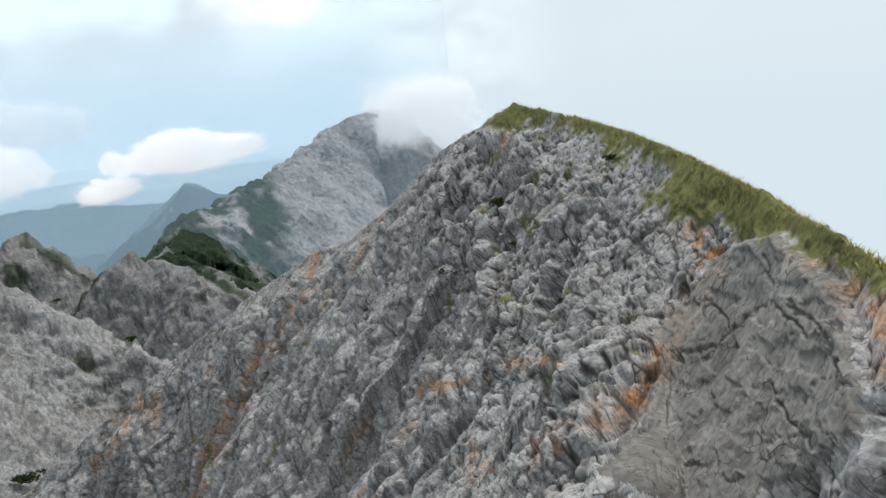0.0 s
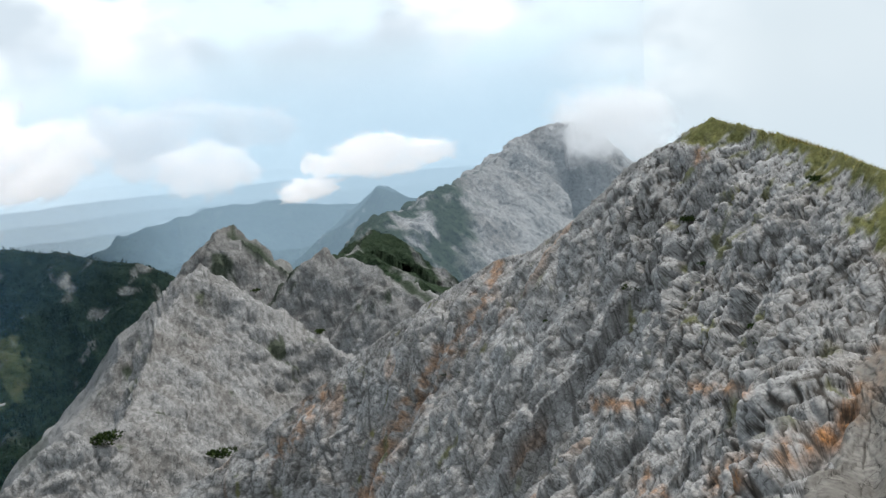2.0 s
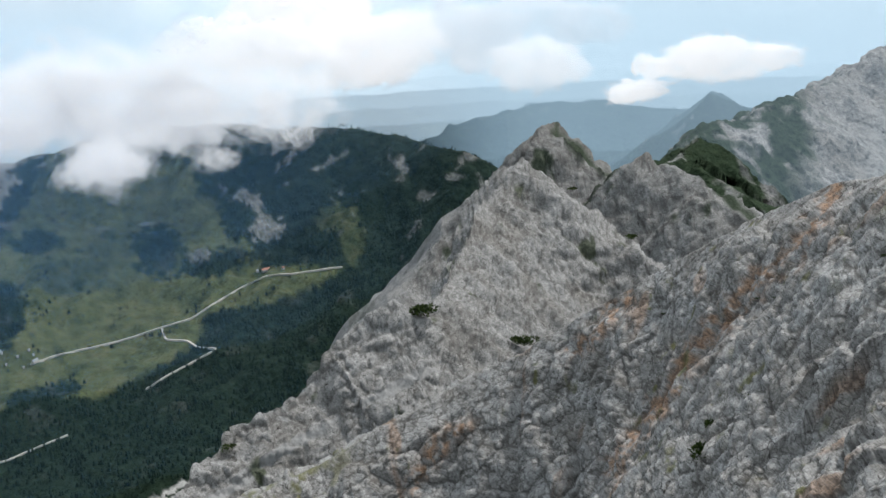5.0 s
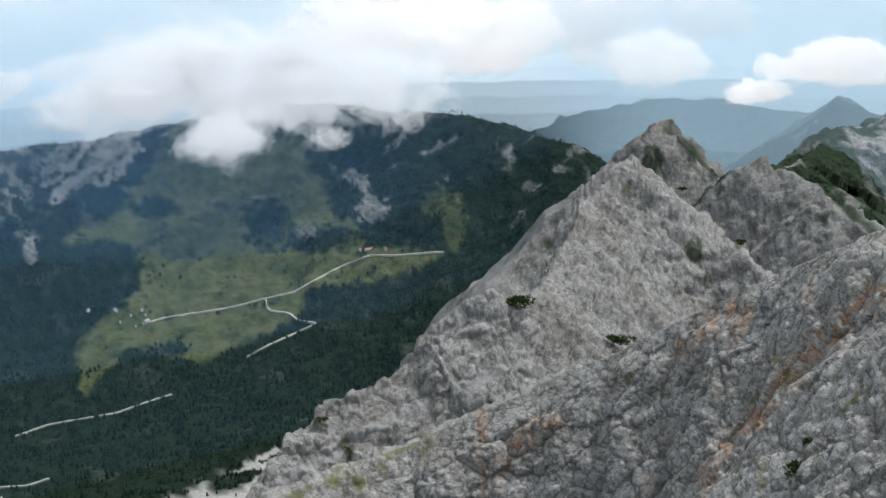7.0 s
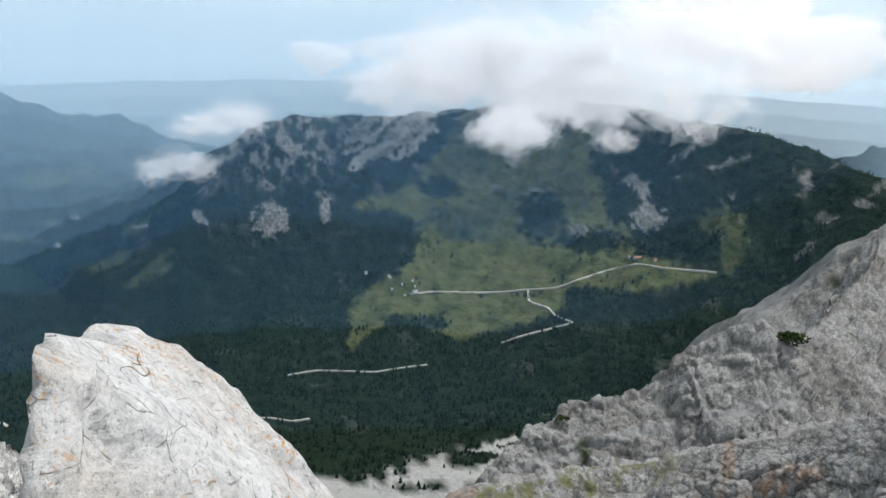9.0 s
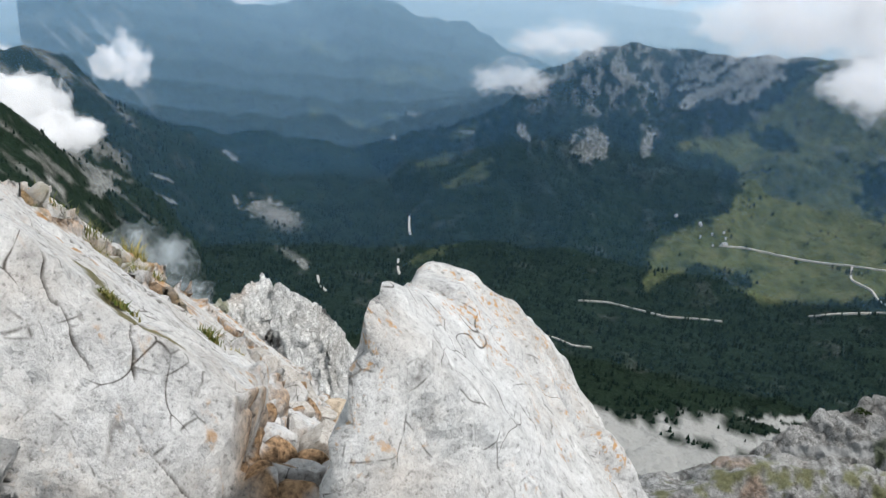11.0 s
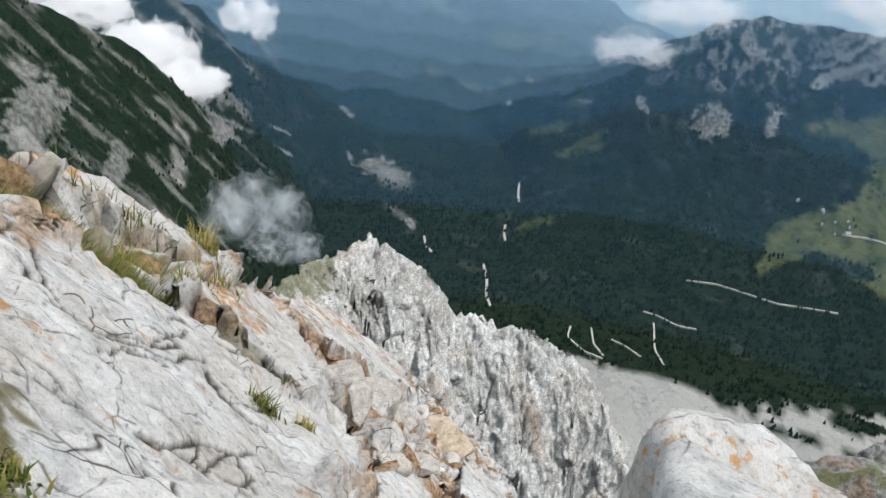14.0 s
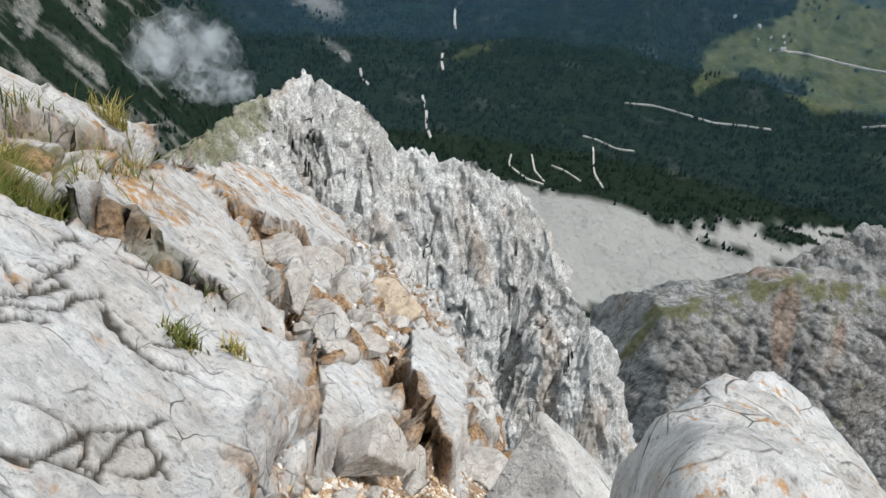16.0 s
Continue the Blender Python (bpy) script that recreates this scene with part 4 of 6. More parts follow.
def back_slope():
    """Plain ground that closes the summit behind the camera."""
    gx, gy = np.meshgrid(np.concatenate([np.linspace(0.3, 6, 60), np.geomspace(6.4, 400, 40)]), np.concatenate([-np.geomspace(400, 1.7, 50), np.linspace(-1.6, 1.0, 30)]))
    z = -1.62 - 0.42 * np.maximum(gx - 2.4, 0) - 0.5 * np.maximum(-1.2 - gy, 0) - 1.6 * np.maximum(gy - 0.35, 0) - 1.0 * np.maximum(0.9 - gx, 0) + 0.10 * fbm(gx / 0.9, gy / 0.9, 4, 5) + 0.05 * np.hypot(gx - 1, gy) * fbm(gx / 9, gy / 9, 3, 6)
    ob = sheet("summit_slope", *gx.shape, gx, gy, z, MAT_NEAR, attrs=[("cover", smooth_step(0.0, 0.5, fbm(gx / 3, gy / 3, 4, 7))), ("rust", 0 * gx), ("scree", 0 * gx), ("meadow", 0 * gx)])
    return tagged(ob, "rocky summit ground with sparse grass", "ground", kind="structure")


ground()
back_slope()
terrain("dark_mountain", "dark wooded mountain with green alpine meadows and pale scree", DARK, 24, 92, 560, [(24, 1100), (92, 1300)], [(24, 2700), (45, 3500), (58, 3650), (72, 3250), (92, 2800)], 250, 30, MAT_WOODED, 0.6)
LEFT_A = range_base([[(122, -9, 1400), (115.2, -11.8, 1500), (110.7, -14, 1550), (107.9, -15.3, 1600), (105.9, -17.6, 1650), (104.1, -20.3, 1700), (102.2, -22.4, 1750), (99.5, -28, 1700)]], 0.9, 22, -985, None, 5)
terrain("left_mountain", "steep dark mountainside with scrub and pale rock gullies", LEFT_A, 97, 125, 300, [(97, 900), (125, 800)], [(97, 2000), (125, 1700)], 240, 22, MAT_WOODED, 0.8)
LEFT_B = range_base([[(116, -11.0, 2100), (109, -12.1, 2200), (105.8, -11.9, 2300), (102.4, -15.1, 2400), (98, -17.2, 2450), (93, -20, 2450), (90, -22, 2450)]], 0.8, 26, -985, None, 6)
terrain("hazy_ridge", "hazy blue wooded ridge beyond a side valley", LEFT_B, 88, 118, 260, [(88, 1700), (118, 1600)], [(88, 2700), (118, 2500)], 140, 26, MAT_WOODED, 0.5)
FAR_GREEN = range_base([[(106, -9.0, 3675), (97, -8.6, 3762), (94, -9.8, 3762), (90.6, -9.5, 3850), (89, -8.0, 3894), (88.1, -7.6, 3894), (87.3, -7.7, 3894), (86.2, -8.3, 3894), (83.5, -9.6, 3850), (80.7, -10.1, 3806), (77.5, -11.7, 3719), (75, -14, 3675)]], 0.6, 35, -1000, 640, 7)
terrain("green_peak", "far green cone-shaped mountain above wooded foothills", FAR_GREEN, 72, 107, 300, [(72, 1750), (107, 1750)], [(72, 4025), (107, 4025)], 160, 35, MAT_WOODED, 0.2)
BLUE_A = range_base([[(5, -13, 3440), (9, -11.5, 3490), (12, -10.3, 3490), (15.2, -9.5, 3540), (16.3, -8.8, 3570), (17.2, -8.3, 3590), (19.1, -9.9, 3590), (22.2, -12.2, 3540), (24, -14, 3490)]], 0.75, 24, -960, None, 8)
terrain("streaked_peak", "hazy blue peak with pale rock streaks", BLUE_A, 3, 27, 260, [(3, 2600), (27, 2600)], [(3, 3800), (27, 3800)], 160, 24, MAT_WOODED, 0.7)
BLUE_B = range_base([[(8, -10, 4080), (20, -9.5, 4080), (23.6, -8.9, 4130), (27.9, -8.9, 4130), (32, -9.6, 4080), (36, -11.2, 4030), (40, -13, 3980)]], 0.5, 26, -960, None, 9)
terrain("blue_hills", "long hazy blue-green wooded hills", BLUE_B, 4, 44, 300, [(4, 3100), (44, 3100)], [(4, 4400), (44, 4400)], 120, 26, MAT_WOODED, 0.2)
cloud_peak()
pyramid()
rib()
main_ridge()
pinnacle()


# ---- haze and clouds ----
def vapour(name, density, tint, wisps=4.0, low=0.30, high=0.62, top=None, glow=0.0, side=None, share=1.0):
    """Thin white vapour that lets light through; top: heights between which it thins out; side: an axis and the places
    between which it thickens; glow: emission standing in for scattered light.
    """
    m, N, L = material(name)
    geo = N("ShaderNodeNewGeometry")
    dif, tra, clear = N("ShaderNodeBsdfDiffuse"), N("ShaderNodeBsdfTranslucent"), N("ShaderNodeBsdfTransparent")
    dif.inputs[0].default_value = tra.inputs[0].default_value = (*tint, 1)
    both, mix, out = N("ShaderNodeMixShader"), N("ShaderNodeMixShader"), N("ShaderNodeOutputMaterial")
    L(dif.outputs[0], both.inputs[1])
    L(tra.outputs[0], both.inputs[2])
    fac = noise_node(N, L, geo.outputs["Position"], 1.0 / wisps, 3, 0.45)

    def span(v, a, b, lo=0.0, hi=1.0):
        r = N("ShaderNodeMapRange")
        r.interpolation_type = "SMOOTHSTEP"
        for i, x in enumerate((a, b, lo, hi)):
            r.inputs[i + 1].default_value = x
        L(v, r.inputs[0])
        return r.outputs[0]

    def times(a, b):
        k = N("ShaderNodeMath")
        k.operation = "MULTIPLY"
        L(a, k.inputs[0])
        L(b, k.inputs[1])
        return k.outputs[0]

    fac = span(fac, low, high, 0.0, density)
    if top:
        sep = N("ShaderNodeSeparateXYZ")
        L(geo.outputs["Position"], sep.inputs[0])
        fac = times(fac, span(sep.outputs[2], top[1], top[0]))
    if side:
        sep = N("ShaderNodeSeparateXYZ")
        L(geo.outputs["Position"], sep.inputs[0])
        fac = times(fac, span(sep.outputs[side[0]], side[1], side[2]))
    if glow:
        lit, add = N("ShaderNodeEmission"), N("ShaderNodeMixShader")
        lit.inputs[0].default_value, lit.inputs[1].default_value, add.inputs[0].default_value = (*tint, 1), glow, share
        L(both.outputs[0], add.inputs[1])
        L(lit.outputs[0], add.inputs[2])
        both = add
    L(fac, mix.inputs[0])
    L(clear.outputs[0], mix.inputs[1])
    L(both.outputs[0], mix.inputs[2])
    L(mix.outputs[0], out.inputs[0])
    return m


def haze_sheet(r, density, az0=-60, az1=160, tint=(0.12, 0.42, 1.0), glow=0.0, top=(-350, 150), side=None, label="thin sheet tinted as blue haze over the far valley"):
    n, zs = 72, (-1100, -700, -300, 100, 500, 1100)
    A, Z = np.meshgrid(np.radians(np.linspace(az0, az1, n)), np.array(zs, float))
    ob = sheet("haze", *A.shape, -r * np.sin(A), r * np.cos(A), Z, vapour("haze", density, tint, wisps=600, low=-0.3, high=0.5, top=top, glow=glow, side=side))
    return tagged(ob, label, "haze", kind="structure")


# Aerial haze is painted by tinted sheets; those with glow emit their colour.
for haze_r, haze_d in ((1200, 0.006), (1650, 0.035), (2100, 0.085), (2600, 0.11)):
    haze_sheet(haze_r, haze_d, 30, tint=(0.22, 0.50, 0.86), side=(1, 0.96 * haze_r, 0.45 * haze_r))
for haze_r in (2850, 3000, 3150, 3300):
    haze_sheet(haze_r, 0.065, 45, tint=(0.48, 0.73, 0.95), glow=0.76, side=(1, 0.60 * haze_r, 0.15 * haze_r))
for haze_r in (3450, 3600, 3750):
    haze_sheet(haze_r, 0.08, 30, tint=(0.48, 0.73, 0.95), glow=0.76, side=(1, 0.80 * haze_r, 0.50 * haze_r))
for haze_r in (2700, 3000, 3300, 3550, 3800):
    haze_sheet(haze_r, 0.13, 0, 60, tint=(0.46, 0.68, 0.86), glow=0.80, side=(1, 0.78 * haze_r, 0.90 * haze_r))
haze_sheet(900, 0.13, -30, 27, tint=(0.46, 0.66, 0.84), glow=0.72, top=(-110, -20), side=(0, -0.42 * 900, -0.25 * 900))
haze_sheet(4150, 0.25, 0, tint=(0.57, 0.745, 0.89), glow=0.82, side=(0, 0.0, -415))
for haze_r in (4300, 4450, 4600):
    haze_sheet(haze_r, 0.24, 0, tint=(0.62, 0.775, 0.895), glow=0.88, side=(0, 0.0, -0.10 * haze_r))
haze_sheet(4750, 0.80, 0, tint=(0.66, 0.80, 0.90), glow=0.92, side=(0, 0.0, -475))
# Self-lit backdrop sheet that paints the fog's brightness and covers the plain.
haze_sheet(1900, 1.0, -130, 10, tint=(0.575, 0.65, 0.70), glow=1.0, top=(-20, 520), side=(0, -0.15 * 1900, 0.16 * 1900), label="glowing pale backdrop sheet for the fog behind the ridge")


def unit_ball(subdivisions):
    bm = bmesh.new()
    bmesh.ops.create_icosphere(bm, subdivisions=subdivisions, radius=1.0)
    d = np.array([v.co[:] for v in bm.verts])
    tri = [[v.index for v in f.verts] for f in bm.faces]
    bm.free()
    return d, tri


BALLS = {True: unit_ball(4), False: unit_ball(3)}


def puff(seed, radii, swell, fine):
    """One lumpy shell of vapour: rounded heads with creases between them."""
    d, tri = BALLS[fine]
    p = tuple(d[:, i] + 3.7 * seed for i in range(3))
    lump = 0.75 * np.abs(perlin3(*(1.3 * c for c in p), 3)) + 0.42 * np.abs(perlin3(*(2.9 * c for c in p), 5)) + 0.24 * np.abs(perlin3(*(6.1 * c for c in p), 8))
    co = d * (0.52 + lump + swell)[:, None]
    me = bpy.data.meshes.new("puff")
    me.from_pydata((co * np.array(radii)).tolist(), [], tri)
    me.polygons.foreach_set("use_smooth", [True] * len(me.polygons))
    return me


def cloud(name, label, r, parts, shells, density, seed, soft=0.6, tint=(0.98, 0.985, 1.0), size=1.15):
    """One cloud: lobes of nested thin shells of vapour; parts: (bearing, elevation, half width, half height) in degrees; soft: how far the veils stand off."""
    rnd = random.Random(seed)
    thing = new(name)
    a0, e0 = parts[0][:2]
    thing.location = place(a0, e0, r)
    each = 1 - (1 - min(density, 0.97)) ** (1 / (2 * shells - 1))
    for k, (a, e, w, h) in enumerate(parts):
        heads = [(0.0, -0.1, 0.72, 0.80), (rnd.uniform(-0.7, -0.35), rnd.uniform(-0.35, 0.1), 0.55, 0.62), (rnd.uniform(0.3, 0.7), rnd.uniform(-0.35, 0.2), 0.55, 0.60)]
        for i, (u, v, kw, kh) in enumerate(heads):
            c = Vector(place(a + u * w, e + v * h, r + rnd.uniform(-0.4, 0.4) * math.radians(w) * r)) - thing.location
            sx, sz = math.radians(w) * r * size * kw * rnd.uniform(0.85, 1.1), math.radians(h) * r * size * kh * rnd.uniform(0.85, 1.15)
            for j in range(shells):
                core = j < shells / 2 and density >= 0.5
                me = puff(seed + 0.31 * k + 1.7 * i + 0.012 * j, (sx, 0.7 * sx, sz), (j - 0.6 * shells) * 0.14 * soft, sx > 0.04 * r)
                # Emission mixed into every shell stands in for light scattered inside the cloud.
                me.materials.append(vapour(name, each * (1.1 if core else 0.8), tint, wisps=sz * 0.5, low=0.15 if core else 0.36, high=0.5 if core else 0.68, glow=0.90, share=0.45))
                ob = new("core" if core else "veil", me)
                ob.parent = thing
                ob.matrix_basis = Matrix.Translation(c) @ Matrix.Rotation(math.radians(a), 4, "Z")
    return tagged(thing, label, "cloud")


def lobes(*idx):
    return [CLOUDS[i][:4] for i in idx]


cloud("cumulus_cloud", "bright white cumulus cloud floating over hazy hills", 2500, lobes(0, 1), 4, 0.85, 1)
cloud("cumulus_cloud", "small white cumulus cloud over blue hills", 2500, lobes(2, 3), 4, 0.8, 2)
cloud("cumulus_cloud", "white cumulus cloud over the far plain", 3300, lobes(4, 10), 4, 0.8, 3)
cloud("summit_cloud", "grey-white cloud wrapping a mountain summit", 1420, lobes(5, 6, 7) + [(1.0, -4.6, 3.0, 1.6)], 4, 0.6, 4, 1.3, (0.88, 0.91, 0.94), 1.45)
cloud("cumulus_cloud", "towering bright white cumulus cloud", 4000, lobes(8, 13), 4, 0.85, 5)
cloud("cumulus_cloud", "small bright cumulus cloud above the plain", 3800, lobes(9), 4, 0.85, 6)
cloud("cloud_bank", "soft grey cloud bank lying on a wooded mountain top", 3000, lobes(11, 14, 16), 4, 0.55, 7, 0.9)
cloud("cloud_bank", "soft white cloud bank above a green mountainside", 3050, lobes(26), 4, 0.5, 17, 0.9)
cloud("cloud_tongue", "white cloud tongue hanging over green slopes", 2750, lobes(15, 25), 4, 0.6, 8, 1.2)
cloud("cloud_wisp", "thin cloud wisp over a wooded slope", 2500, lobes(17, 27), 3, 0.3, 9, 1.3)
cloud("cloud_wisp", "thin cloud wisp over dark forest", 2400, lobes(12), 3, 0.25, 10, 1.3)
cloud("cumulus_cloud", "bright cumulus cloud behind a green peak", 4080, lobes(20, 21), 4, 0.9, 11)
cloud("cloud_band", "white cloud band drifting over a mountain shoulder", 2700, lobes(22, 23), 4, 0.6, 12, 1.3)
cloud("cumulus_cloud", "small bright cumulus cloud over far fields", 4080, lobes(24), 4, 0.9, 13)
cloud("cloud_bank", "white cloud bank clinging to a dark ridge", 1950, lobes(28, 30), 4, 0.7, 14, 0.7)
cloud("cloud_bank", "white cloud drifting between two ridges", 2600, lobes(31, 32), 4, 0.7, 15, 0.7)
cloud("valley_cloud", "translucent cloud puff rising from the valley", 900, lobes(29, 33), 4, 0.42, 16, 1.3, (0.80, 0.87, 0.92))
cloud("cloud_bank", "broad grey-white cloud bank over the far plain", 3900, [(28.2, -4.0, 5.49, 2.56), (33.2, -3.7, 3.29, 2.2)], 3, 0.55, 21, 0.9, (0.86, 0.89, 0.93))
cloud("cumulus_cloud", "piled bright white cumulus cloud above a dark mountain", 4200, [(42.1, -2.1, 4.02, 2.74), (45.8, -3.8, 4.39, 2.2)], 4, 0.95, 22)
cloud("cloud_bank", "broad white cloud bank behind a wooded mountain", 3700, [(38.4, -4.8, 5.49, 2.93), (43.9, -4.1, 5.12, 2.2)], 3, 0.7, 23, 0.8)
cloud("cloud_bank", "long white cloud bank lying along a dark mountainside", 1900, [(111.3, -12.7, 3.11, 1.83), (108.4, -14.7, 2.93, 2.01), (105.4, -16.7, 2.2, 1.83)], 3, 0.6, 24, 0.8)


# ---- the outcrop at the summit ----
def stone_material(name, size=0.25, lichen=0.5, tone_mid=(0.47, 0.465, 0.46)):
    m, N, L = material(name)
    tc = N("ShaderNodeTexCoord")
    pos = tc.outputs["Object"]
    big, mid, fine, grit = (noise_node(N, L, pos, s / size, 5, 0.65) for s in (0.8, 4.0, 18.0, 70.0))
    col = ramp_node(N, L, mid, [(0.25, tuple(0.66 * c for c in tone_mid)), (0.45, tone_mid), (0.70, tuple(1.22 * c for c in tone_mid))])
    col = mix_node(N, L, 1.0, col, ramp_node(N, L, big, [(0.30, (0.86, 0.80, 0.745)), (0.48, (0.97, 0.955, 0.94)), (0.62, (1.04, 1.04, 1.045))]), "MULTIPLY")
    face_h, face_gap, face_id = facets(N, L, pos, size * 0.55)
    chip_h, chip_gap, chip_id = facets(N, L, pos, size * 0.13)
    crack_h, crack_gap, crack_id = facets(N, L, pos, size * 0.9, warp_by=1.3)
    shade = N("ShaderNodeSeparateColor")
    L(face_id, shade.inputs[0])
    col = mix_node(N, L, 0.5, col, ramp_node(N, L, shade.outputs[0], [(0.0, (0.84, 0.83, 0.82)), (1.0, (1.12, 1.12, 1.12))]), "MULTIPLY")
    col = mix_node(N, L, 0.9, col, ramp_node(N, L, fine, [(0.30, (0.36, 0.35, 0.34)), (0.42, (0.90, 0.90, 0.90)), (0.75, (1.14, 1.14, 1.14))]), "MULTIPLY")
    col = mix_node(N, L, 0.7, col, ramp_node(N, L, grit, [(0.30, (0.55, 0.54, 0.53)), (0.45, (0.98, 0.98, 0.98)), (0.75, (1.12, 1.12, 1.12))]), "MULTIPLY")
    gate = ramp_node(N, L, noise_node(N, L, pos, 0.9 / size, 4, 0.6), [(0.50, (0, 0, 0)), (0.56, (1, 1, 1))])
    line = ramp_node(N, L, crack_gap, [(0.0, (0.10, 0.09, 0.08)), (0.004, (0.34, 0.32, 0.30)), (0.010, (1, 1, 1))])
    col = mix_node(N, L, gate, col, mix_node(N, L, 1.0, col, line, "MULTIPLY"))
    line = ramp_node(N, L, face_gap, [(0.0, (0.30, 0.29, 0.27)), (0.02, (1, 1, 1))])
    gate2 = ramp_node(N, L, noise_node(N, L, pos, 3.1 / size, 3, 0.6), [(0.52, (0, 0, 0)), (0.60, (1, 1, 1))])
    col = mix_node(N, L, gate2, col, mix_node(N, L, 1.0, col, line, "MULTIPLY"))
    spot, grow = noise_node(N, L, pos, 14.0 / size, 4, 0.6), noise_node(N, L, pos, 1.3 / size, 4, 0.6)
    both = N("ShaderNodeMath")
    both.operation = "MULTIPLY"
    L(ramp_node(N, L, spot, [(0.55, (0, 0, 0)), (0.62, (1, 1, 1))]), both.inputs[0])
    L(ramp_node(N, L, grow, [(0.50, (0, 0, 0)), (0.58, (lichen, lichen, lichen))]), both.inputs[1])
    col = mix_node(N, L, both.outputs[0], col, (0.40, 0.20, 0.05))
    patch = N("ShaderNodeMath")
    patch.operation = "MULTIPLY"
    L(attr_node(N, "lichen"), patch.inputs[0])
    L(ramp_node(N, L, noise_node(N, L, pos, 9.0 / size, 4, 0.65), [(0.44, (0, 0, 0)), (0.54, (1, 1, 1))]), patch.inputs[1])
    col = mix_node(N, L, patch.outputs[0], col, mix_node(N, L, fine, (0.20, 0.085, 0.02), (0.46, 0.24, 0.06)))
    col = mix_node(N, L, attr_node(N, "rust"), col, mix_node(N, L, ramp_node(N, L, fine, [(0.35, (0, 0, 0)), (0.62, (1, 1, 1))]), (0.085, 0.05, 0.028), (0.40, 0.255, 0.145)))
    col = mix_node(N, L, attr_node(N, "cover"), col, mix_node(N, L, fine, (0.05, 0.06, 0.018), (0.17, 0.13, 0.06)))
    col = mix_node(N, L, attr_node(N, "crack"), col, (0.045, 0.038, 0.03))
    n = bump_node(N, L, face_h, 0.45)
    n = bump_node(N, L, chip_h, 0.6, 1.0, n)
    n = bump_node(N, L, fine, size * 0.05, 0.8, n)
    n = bump_node(N, L, grit, size * 0.012, 0.8, n)
    bs, out = N("ShaderNodeBsdfPrincipled"), N("ShaderNodeOutputMaterial")
    bs.inputs["Roughness"].default_value, bs.inputs["Specular IOR Level"].default_value = 0.9, 0.2
    L(col, bs.inputs["Base Color"])
    L(n, bs.inputs["Normal"])
    L(bs.outputs[0], out.inputs[0])
    return m


MAT_SLAB = stone_material("white_limestone", 0.30, 0.12)
MAT_STONE = stone_material("broken_limestone", 0.16, 0.2, (0.42, 0.40, 0.375))
MAT_TAN = stone_material("stained_limestone", 0.16, 0.3, (0.48, 0.40, 0.31))
MAT_BOULDER = stone_material("lichened_limestone", 0.22, 0.8)

SLAB_A = [(-1.70, -0.90), (-1.84, -0.82), (-1.85, -0.73), (-1.84, -0.62), (-1.86, -0.57), (-1.98, -0.42), (-1.97, -0.35), (-1.77, -0.29), (-1.52, -0.37), (-1.20, -0.39), (-1.05, -0.37), (-0.85, -0.30), (-0.2, -0.35), (-0.2, -1.15), (-1.2, -1.12)]
SLAB_B = [(-2.12, -0.93), (-2.61, -0.95), (-3.44, -0.90), (-3.05, -0.64), (-2.64, -0.57), (-2.24, -0.42), (-2.06, -0.42), (-2.04, -0.55), (-2.14, -0.66), (-2.10, -0.79)]
SLAB_C = [(-3.47, -0.90), (-5.1, -0.88), (-6.14, -0.64), (-6.84, -0.30), (-4.79, -0.14), (-4.2, -0.42), (-3.75, -0.55), (-3.30, -0.62)]
SLAB_D = [(-2.9, 0.05), (-3.9, 0.14), (-4.55, 0.51), (-3.79, 0.52), (-2.87, 0.34), (-2.12, 0.17), (-2.25, 0.06)]
SLAB_E = [(-2.2, -1.35), (-2.0, -1.18), (-2.6, -1.10), (-3.2, -1.03), (-3.6, -1.1), (-3.7, -1.5)]
SLAB_F = [(-2.19, -0.30), (-2.66, -0.13), (-2.35, -0.09), (-2.07, -0.10), (-1.75, -0.22), (-1.62, -0.28)]
SLABS = (SLAB_A, SLAB_B, SLAB_C, SLAB_D, SLAB_E, SLAB_F)
GRAVEL_BED = [(-1.20, -0.40), (-1.75, -0.28), (-1.80, -0.20), (-1.95, -0.05), (-2.3, 0.16), (-2.75, 0.45), (-2.3, 0.75), (-1.3, 0.4), (-1.1, -0.2)]
CLEFTS = [([(-1.83, -0.86), (-1.98, -0.74), (-2.02, -0.62), (-1.99, -0.54)], 0.055, 0.18), ([(-3.5, -0.66), (-3.24, -0.61), (-2.79, -0.54), (-2.5, -0.43), (-2.3, -0.35), (-2.15, -0.36)], 0.055, 0.20), ([(-3.0, -0.02), (-2.6, -0.01), (-2.3, -0.02), (-2.05, 0.02)], 0.07, 0.18)]
